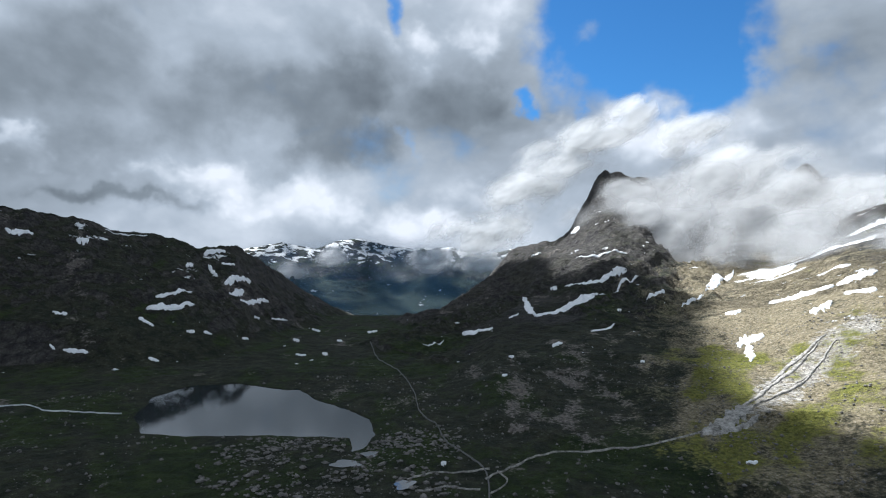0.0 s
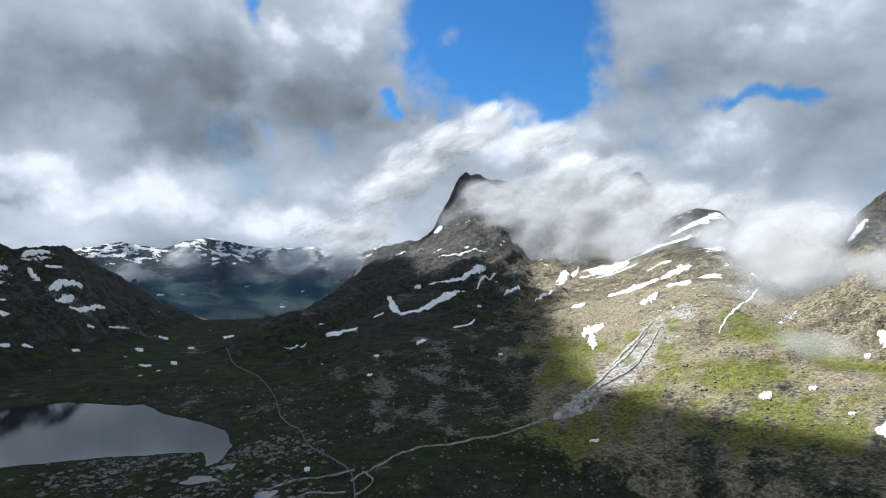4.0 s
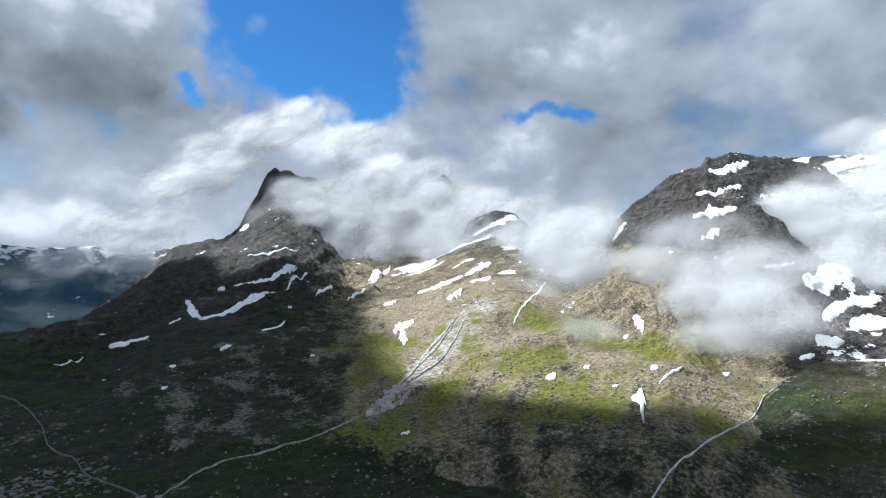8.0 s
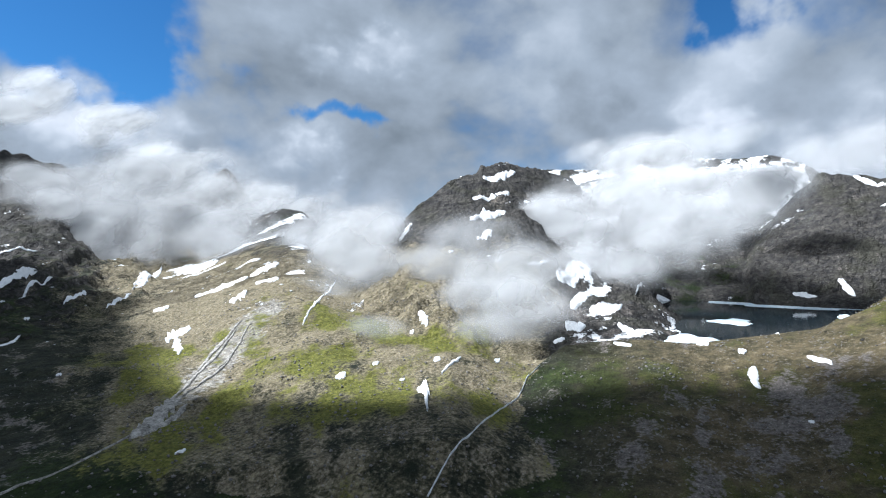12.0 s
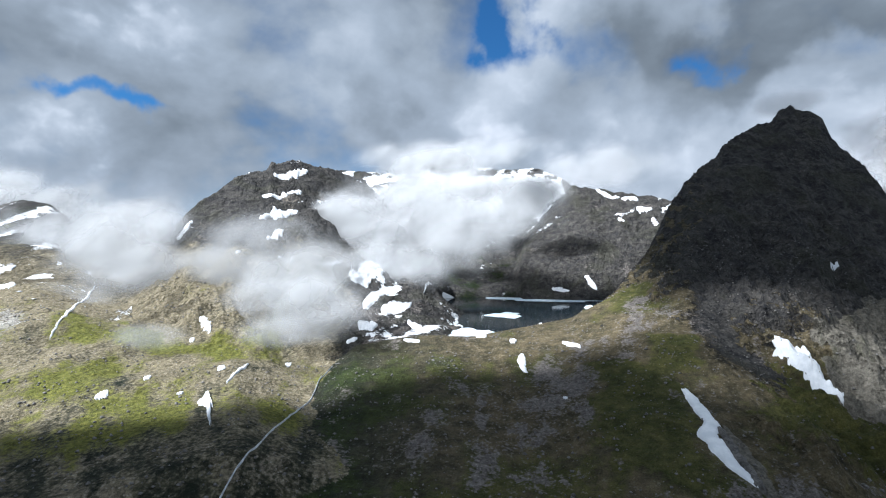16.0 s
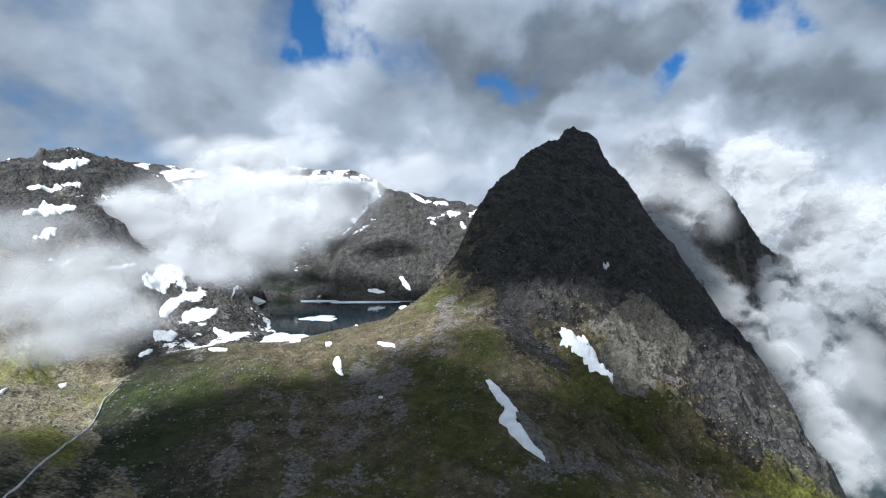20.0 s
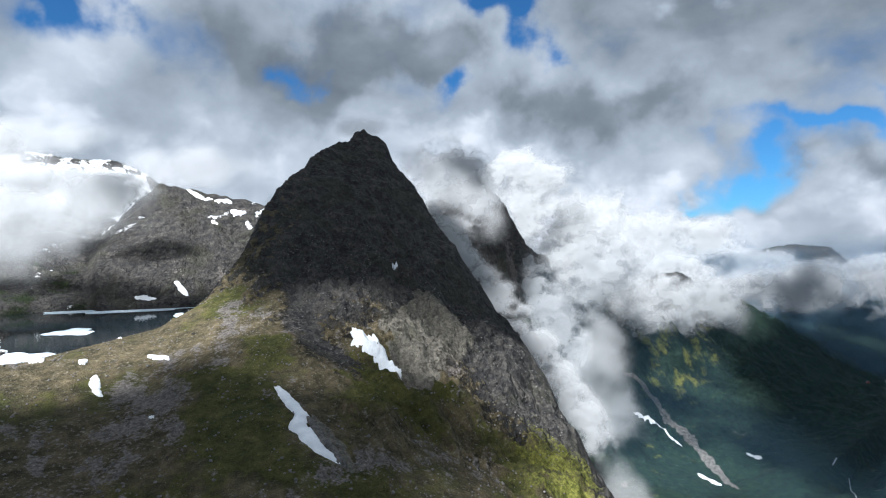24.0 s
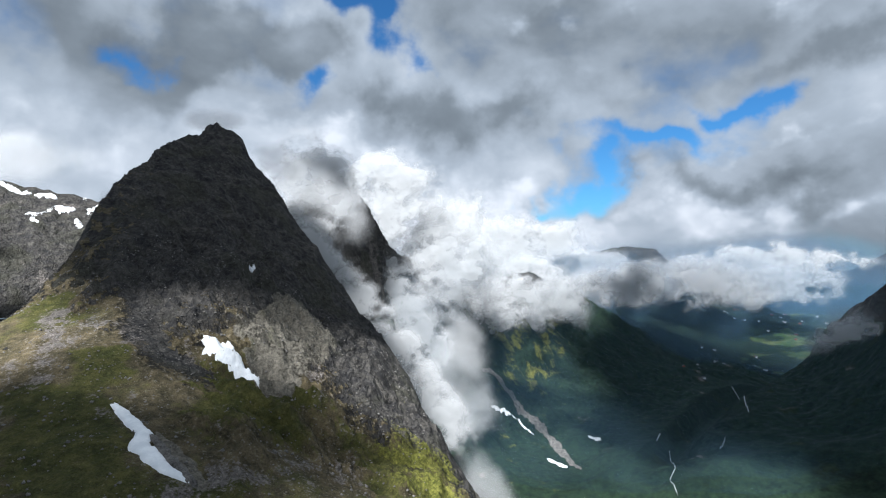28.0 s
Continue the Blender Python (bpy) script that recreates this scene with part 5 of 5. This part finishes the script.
def cloud(bearing, distance, z, width, height, thick, mat, seed, sheets=4, label="", turn=0.0):
    """A bank of mist as slices of one ragged body, across the line of sight to the lookout; sizes are half sizes."""
    rnd = random.Random(seed)
    b = radians(bearing)
    out, side = Vector((math.sin(b), math.cos(b), 0)), Vector((math.cos(b), -math.sin(b), 0))
    centre = out * distance + Vector((0, 0, z))
    # the slices lean half towards the lookout and half towards the sun, as mist that hugs a slope
    lean = (toward(SUN_BEARING, SUN_HEIGHT) * 0.8 - out).normalized()
    thing = tagged(new("cloud"), label or "soft white cloud bank drifting along the mountainside", "cloud", "low clouds")
    thing.location = centre
    nu, nv = 22, 16
    ct, st = math.cos(radians(turn)), math.sin(radians(turn))
    faces = [(a, a + 1, a + nu + 2, a + nu + 1) for j in range(nv) for a in range(j * (nu + 1), j * (nu + 1) + nu)]
    for s in range(sheets):
        t = (s + 0.5) / sheets * 2 - 1
        shrink = math.sqrt(max(0.15, 1 - 0.7 * t * t))
        verts, core = [], []
        ph = [rnd.uniform(0, 6.28) for _ in range(4)]
        for j in range(nv + 1):
            for i in range(nu + 1):
                u, v = i / nu * 2 - 1, j / nv * 2 - 1
                dip = 0.35 * math.sin(2.1 * u + ph[0]) * math.cos(1.7 * v + ph[1]) + 0.25 * math.sin(3.9 * u + ph[2] + v)
                across, upward = u * width * shrink, v * height * shrink
                p = side * (across * ct - upward * st) + Vector((0, 0, across * st + upward * ct))
                p += out * (thick * (t + dip * 0.08) - p.dot(lean) / out.dot(lean))
                verts.append(p)
                core.append(max(0.0, 1 - (u * u + v * v)) ** 1.1)
        layer = mesh_thing("mist_layer", verts, faces, mat, "", "", parent=thing)
        layer.data.attributes.new("core", "FLOAT", "POINT").data.foreach_set("value", np.array(core, np.float32))
    return thing


# bearing, distance, height of the middle, half width, half height, half thickness, dense (1) or thin (0), slices, turn in degrees
CAP_CLOUDS = [
    (20.6, 1900, 300, 190, 115, 35, 1, 3, 0), (22.4, 1750, 184, 231, 96, 27, 1, 3, 0), (19.0, 1850, 200, 142, 70, 23, 0, 3, 0),
    (19.3, 2700, 821, 193, 163, 45, 1, 3, 0), (15.1, 2750, 738, 272, 151, 42, 1, 3, 0), (24.1, 2700, 701, 222, 178, 49, 1, 3, 0),
    (11.8, 2800, 644, 308, 169, 47, 1, 3, 0), (27.2, 2400, 480, 396, 211, 59, 1, 3, 0), (8.1, 2900, 489, 303, 191, 53, 1, 3, 0),
    (3.8, 3300, 299, 435, 199, 55, 1, 3, 0), (33.1, 2450, 386, 377, 148, 41, 1, 3, 0),
]
SHOULDER_CLOUDS = [
    (30.4, 2050, 303, 338, 180, 50, 1, 3, 0), (29.0, 1700, 192, 280, 75, 21, 0, 3, 0), (36.8, 1450, 179, 175, 72, 20, 0, 3, 0),
    (25.4, 1650, 146, 163, 54, 20, 0, 3, 0), (41.4, 1350, 144, 163, 104, 29, 1, 3, 0), (45.6, 1320, 196, 131, 116, 32, 1, 3, 0),
    (57.8, 1000, 191, 165, 71, 20, 0, 3, 0), (61.8, 800, 136, 123, 79, 22, 1, 3, 0), (54.7, 900, 158, 99, 49, 20, 0, 3, 0),
    (47.6, 720, 80, 59, 20, 20, 0, 2, 0), (41.4, 1800, 291, 316, 119, 33, 1, 3, 0),
]
DOME_CLOUDS = [
    (58.0, 790, 102, 87, 52, 20, 1, 3, 0), (61.3, 730, 79, 72, 28, 20, 0, 3, 0), (66.3, 1200, 251, 145, 86, 24, 1, 3, 0),
    (72.4, 1500, 314, 231, 99, 27, 1, 3, 0), (78.0, 1350, 290, 240, 110, 35, 1, 3, 0), (75.3, 1050, 190, 110, 50, 20, 0, 3, 0),
    (68.3, 900, 155, 89, 40, 20, 0, 3, 0), (47.6, 1150, 194, 101, 114, 28, 1, 3, 0),
    (81.0, 2000, 387, 308, 77, 21, 0, 3, 0),
]
CIRQUE_CLOUDS = [
    (67.2, 1250, 269, 206, 103, 29, 1, 3, 0), (75.2, 1280, 260, 267, 141, 39, 1, 3, 0), (83.0, 1280, 280, 150, 105, 37, 1, 3, 0),
    (71.7, 1080, 160, 178, 71, 20, 1, 3, 0), (61.8, 740, 110, 98, 57, 20, 1, 3, 0), (58.2, 680, 85, 60, 26, 20, 0, 2, 0),
    (79.0, 2000, 520, 380, 90, 30, 0, 3, 0), (72.0, 1900, 505, 260, 70, 25, 0, 3, 0), (107.3, 1500, 516, 99, 46, 20, 0, 2, 0), (99.9, 1150, 281, 51, 38, 20, 0, 2, 0),
    (75.2, 640, 52, 49, 14, 20, 0, 2, 0), (70.0, 1150, 215, 130, 60, 20, 1, 3, 0), (78.5, 1150, 205, 150, 60, 20, 0, 3, 0), (74.0, 1700, 430, 260, 90, 25, 1, 3, 0), (84.0, 1500, 330, 150, 70, 25, 1, 3, 0),
]
PEAK_CLOUDS = [
    (118.8, 1500, 98, 82, 198, 23, 1, 3, 28), (123.6, 1400, -81, 80, 215, 23, 1, 3, 28),
    (127.0, 1900, -39, 125, 313, 35, 1, 3, 25), (116.9, 1800, 393, 178, 237, 49, 1, 3, 15), (123.6, 2400, 415, 316, 290, 81, 1, 3, 0),
    (130.5, 2600, 247, 371, 286, 79, 1, 3, 10), (133.8, 2350, -40, 258, 181, 50, 1, 3, 10), (134.5, 1200, -345, 70, 170, 22, 0, 2, 40),
]
VALLEY_CLOUDS = [
    (138.2, 2900, 27, 350, 207, 58, 1, 3, 0), (141.3, 2700, -115, 208, 163, 45, 0, 3, 20), (143.8, 3500, 99, 423, 135, 37, 1, 3, 0),
    (148.1, 3400, -4, 374, 131, 36, 1, 3, 0), (153.0, 3600, 40, 435, 158, 44, 1, 3, 0), (156.9, 3600, -43, 356, 138, 38, 1, 3, 0),
    (158.8, 3900, 99, 514, 193, 54, 1, 3, 0), (163.0, 4300, 123, 425, 94, 26, 1, 3, 0), (165.8, 2300, -35, 152, 56, 20, 0, 2, 0),
    (136.5, 3300, 241, 580, 254, 70, 1, 3, 0),
]
MORE_CLOUDS = [
    (20.3, 1980, 290, 160, 120, 42, 1, 3, 0), (21.2, 2050, 369, 214, 135, 38, 1, 3, 0),
    (23.4, 1680, 137, 203, 74, 21, 1, 3, 0), (32.1, 1500, 204, 198, 74, 21, 0, 3, 0), (115.4, 1700, 226, 112, 205, 31, 1, 3, 20),
    (121.8, 2100, 129, 138, 254, 38, 1, 3, 20), (136.5, 2500, -124, 247, 165, 46, 1, 3, 25), (132.1, 1700, -251, 112, 224, 31, 0, 3, 28),
    (130.5, 1900, 174, 188, 292, 52, 1, 3, 20),
]
VEIL_CLOUDS = [
    (21.5, 1780, 240, 200, 120, 46, 1, 3, 0), (22.9, 1700, 224, 280, 131, 36, 1, 3, 0), (17.2, 1900, 330, 110, 80, 35, 0, 3, 0),
    (27.2, 1800, 258, 277, 138, 38, 1, 3, 0), (29.5, 2250, 416, 346, 173, 48, 1, 3, 0), (33.7, 1600, 219, 211, 105, 29, 1, 3, 0),
    (43.2, 1280, 183, 169, 127, 35, 1, 3, 0), (45.2, 1050, 173, 138, 92, 26, 1, 3, 0), (91.3, 2000, 464, 286, 110, 31, 0, 3, 0),
    (143.8, 3000, -2, 297, 132, 37, 0, 3, 20),
]
HANG_CLOUDS = [
    (36.4, 1500, 214, 148, 99, 27, 1, 3, 0), (18.0, 1900, 359, 146, 104, 29, 1, 3, 0), (41.3, 1000, 106, 99, 38, 20, 0, 3, 0),
    (38.3, 1500, 123, 132, 66, 20, 0, 3, 0), (51.5, 1000, 155, 99, 66, 20, 0, 3, 0), (55.2, 1150, 203, 76, 51, 20, 0, 2, 0),
    (112.6, 1550, 409, 102, 102, 28, 0, 2, 0), (118.8, 1750, 367, 115, 211, 32, 0, 3, 20),
]
SPUR_CLOUDS = [
    (124.2, 1350, -40, 89, 163, 25, 1, 3, 30), (117.0, 1500, 190, 66, 140, 23, 1, 3, 36), (121.5, 1400, 58, 64, 140, 23, 1, 3, 38), (126.0, 1300, -62, 62, 140, 23, 1, 3, 38),
    (129.6, 1200, -155, 58, 130, 23, 1, 3, 38),
    (130.7, 2000, 116, 242, 176, 49, 1, 3, 20), (136.4, 2300, -10, 253, 139, 39, 1, 3, 20), (141.6, 2500, -24, 206, 151, 42, 1, 3, 25),
    (131.8, 1700, -82, 93, 149, 26, 0, 3, 25), (147.5, 3000, 13, 363, 148, 41, 1, 3, 0), (154.1, 3400, 13, 411, 187, 52, 1, 3, 0),
]
CRAG_CLOUDS = [
    (14.2, 1900, 300, 110, 66, 27, 0, 3, 20),
    (18.8, 1780, 295, 117, 82, 23, 1, 3, 0),
    (21.5, 1700, 223, 131, 75, 21, 1, 3, 0), (25.1, 1800, 378, 158, 119, 33, 1, 3, 0), (165.8, 2200, -71, 145, 53, 20, 1, 3, 15),
    (163.8, 2300, -137, 63, 45, 20, 0, 2, 0), (161.8, 3700, 9, 325, 163, 45, 1, 3, 0),
]
FAR_CLOUDS = [
    (-15.0, 4100, 33, 203, 99, 28, 1, 3, 0), (-11.2, 4200, 134, 185, 115, 32, 1, 3, 0), (-5.4, 4000, -4, 264, 62, 20, 0, 2, 0),
    (-1.1, 4100, 117, 293, 135, 38, 1, 3, 0), (3.8, 4000, 113, 220, 132, 37, 1, 3, 0),
]
for number, row in enumerate(CAP_CLOUDS + SHOULDER_CLOUDS + DOME_CLOUDS + CIRQUE_CLOUDS + PEAK_CLOUDS + VALLEY_CLOUDS + MORE_CLOUDS + VEIL_CLOUDS + HANG_CLOUDS + SPUR_CLOUDS + CRAG_CLOUDS + FAR_CLOUDS):
    b, d, z, w, h, thick, dense, slices, turn = row
    mat = THIN if not dense else HEAD if b < 40 and d > 2350 else CUMULUS if d > 2350 else STREAMER if b > 112 else NEAR_MIST if d < 1000 else MIST
    cloud(b, d, z, w, h, thick, mat, 100 + number, slices,
          "" if dense else "thin grey veil of mist over the slopes", turn)


# ---- tinted sheets that stand in for blue haze in the distance ----
cloud(-8.0, 3350, -40, 1500, 380, 60, FAR_HAZE, 900, 2, "faint blue sheets painted as haze in front of the far range")
cloud(152.0, 2950, -120, 1500, 420, 50, HAZE, 901, 2, "faint blue sheets painted as haze in the deep valley")
cloud(150.0, 1650, -120, 1300, 560, 40, NEAR_HAZE, 903, 2, "faint blue sheets painted as haze over the near valley side")
cloud(162.0, 4500, 20, 900, 350, 60, HAZE, 902, 2, "faint blue sheets painted as haze before the far mountains")

# ---- unseen cloud sheet, added high overhead to shade chosen parts of the land ----


def deck_material():
    m, n = material("unseen_shade_layer")
    at = n.add("ShaderNodeTexCoord").outputs["Object"]
    xyz = n.add("ShaderNodeSeparateXYZ", Vector=at)
    total = None
    for x, y, w, h, turn, weight in DECK_COVERS:
        c, s = math.cos(radians(turn)), math.sin(radians(turn))
        dx, dy = n.math("SUBTRACT", xyz.outputs["X"], x), n.math("SUBTRACT", xyz.outputs["Y"], y)
        p = n.math("DIVIDE", n.math("ADD", n.math("MULTIPLY", dx, c), n.math("MULTIPLY", dy, s)), w)
        q = n.math("DIVIDE", n.math("SUBTRACT", n.math("MULTIPLY", dy, c), n.math("MULTIPLY", dx, s)), h)
        ring = n.math("ADD", n.math("MULTIPLY", p, p), n.math("MULTIPLY", q, q))
        g = n.math("EXPONENT", n.math("MULTIPLY", n.math("MULTIPLY", ring, ring), -1.0))
        g = n.math("MULTIPLY", g, weight)
        total = g if total is None else n.math("ADD", total, g)
    puffs = n.noise(at, 1 / 330, 7, 0.58, 0.3)
    thick = n.math("ADD", n.math("MULTIPLY", n.math("SUBTRACT", puffs, 0.5), 1.6), total)
    alpha = n.math("MULTIPLY", n.step(thick, 0.30, 0.72), 0.993)
    diff = n.add("ShaderNodeBsdfDiffuse", Color=(0.9, 0.91, 0.92, 1))
    thru = n.add("ShaderNodeBsdfTranslucent", Color=(0.18, 0.19, 0.20, 1))
    white = n.add("ShaderNodeMixShader", Fac=0.55, i1=diff, i2=thru)
    n.add("ShaderNodeOutputMaterial", Surface=n.add("ShaderNodeMixShader", Fac=alpha, i1=n.add("ShaderNodeBsdfTransparent"), i2=white))
    return m


DECK = 3000.0
sx, sy = (DECK - 0) / math.tan(radians(SUN_HEIGHT)) * math.sin(radians(SUN_BEARING)), DECK / math.tan(radians(SUN_HEIGHT)) * math.cos(radians(SUN_BEARING))
# thick parts by the place that they shade: x, y, half width, half length, turn, weight
NEAR_COVERS = [
    (-893, 1506, 950, 1100, 0, 1.2), (217, 1109, 360, 255, 0, 1.2), (222, 372, 150, 120, -30, 1.0), (1235, -528, 350, 350, 0, 0.66),
    (664, -1710, 950, 800, 0, 0.7), (1480, -150, 210, 170, 0, 0.5), (1097, -521, 200, 170, 0, 0.3), (870, -400, 300, 260, 0, 0.27),
    (229, 1563, 200, 200, 0, 0.9), (690, 1850, 260, 200, 0, 0.85), (423, 106, 130, 150, 0, 0.9), (1831, -1284, 300, 300, 0, 0.5), (-558, 3996, 1500, 900, 0, 0.5),
]
FAR_COVERS = [
    (-57, 897, 480, 480, 0, 1.2), (41, 394, 320, 360, 0, 1.2), (461, -10, 340, 330, 0, 0.55), (510, -180, 300, 300, 0, 0.1),
    (442, -2011, 700, 700, 0, 0.4), (1563, -770, 260, 260, 0, 1.1), (1083, -340, 200, 170, 0, 0.4), (819, -248, 220, 220, 0, 0.1),
    (437, 68, 160, 160, 0, 0.6), (-221, 314, 330, 330, 0, 1.0), (-1046, 653, 1100, 1100, 0, 1.2), (1252, -2442, 600, 500, 0, 0.6),
]
DECK_COVERS = NEAR_COVERS + FAR_COVERS
verts, faces = [], []
for i in range(25):
    for j in range(25):
        verts.append(((i / 12 - 1) * 6000, (j / 12 - 1) * 6000, 40 * math.sin(i * 1.3) * math.cos(j * 0.9)))
for i in range(24):
    for j in range(24):
        faces.append((i * 25 + j, i * 25 + j + 1, i * 25 + j + 26, i * 25 + j + 25))
deck = mesh_thing("unseen_shade_layer", verts, faces, deck_material(), "unseen broken cloud sheet added overhead to shade the land", "cloud")
deck.location = (sx, sy, DECK)
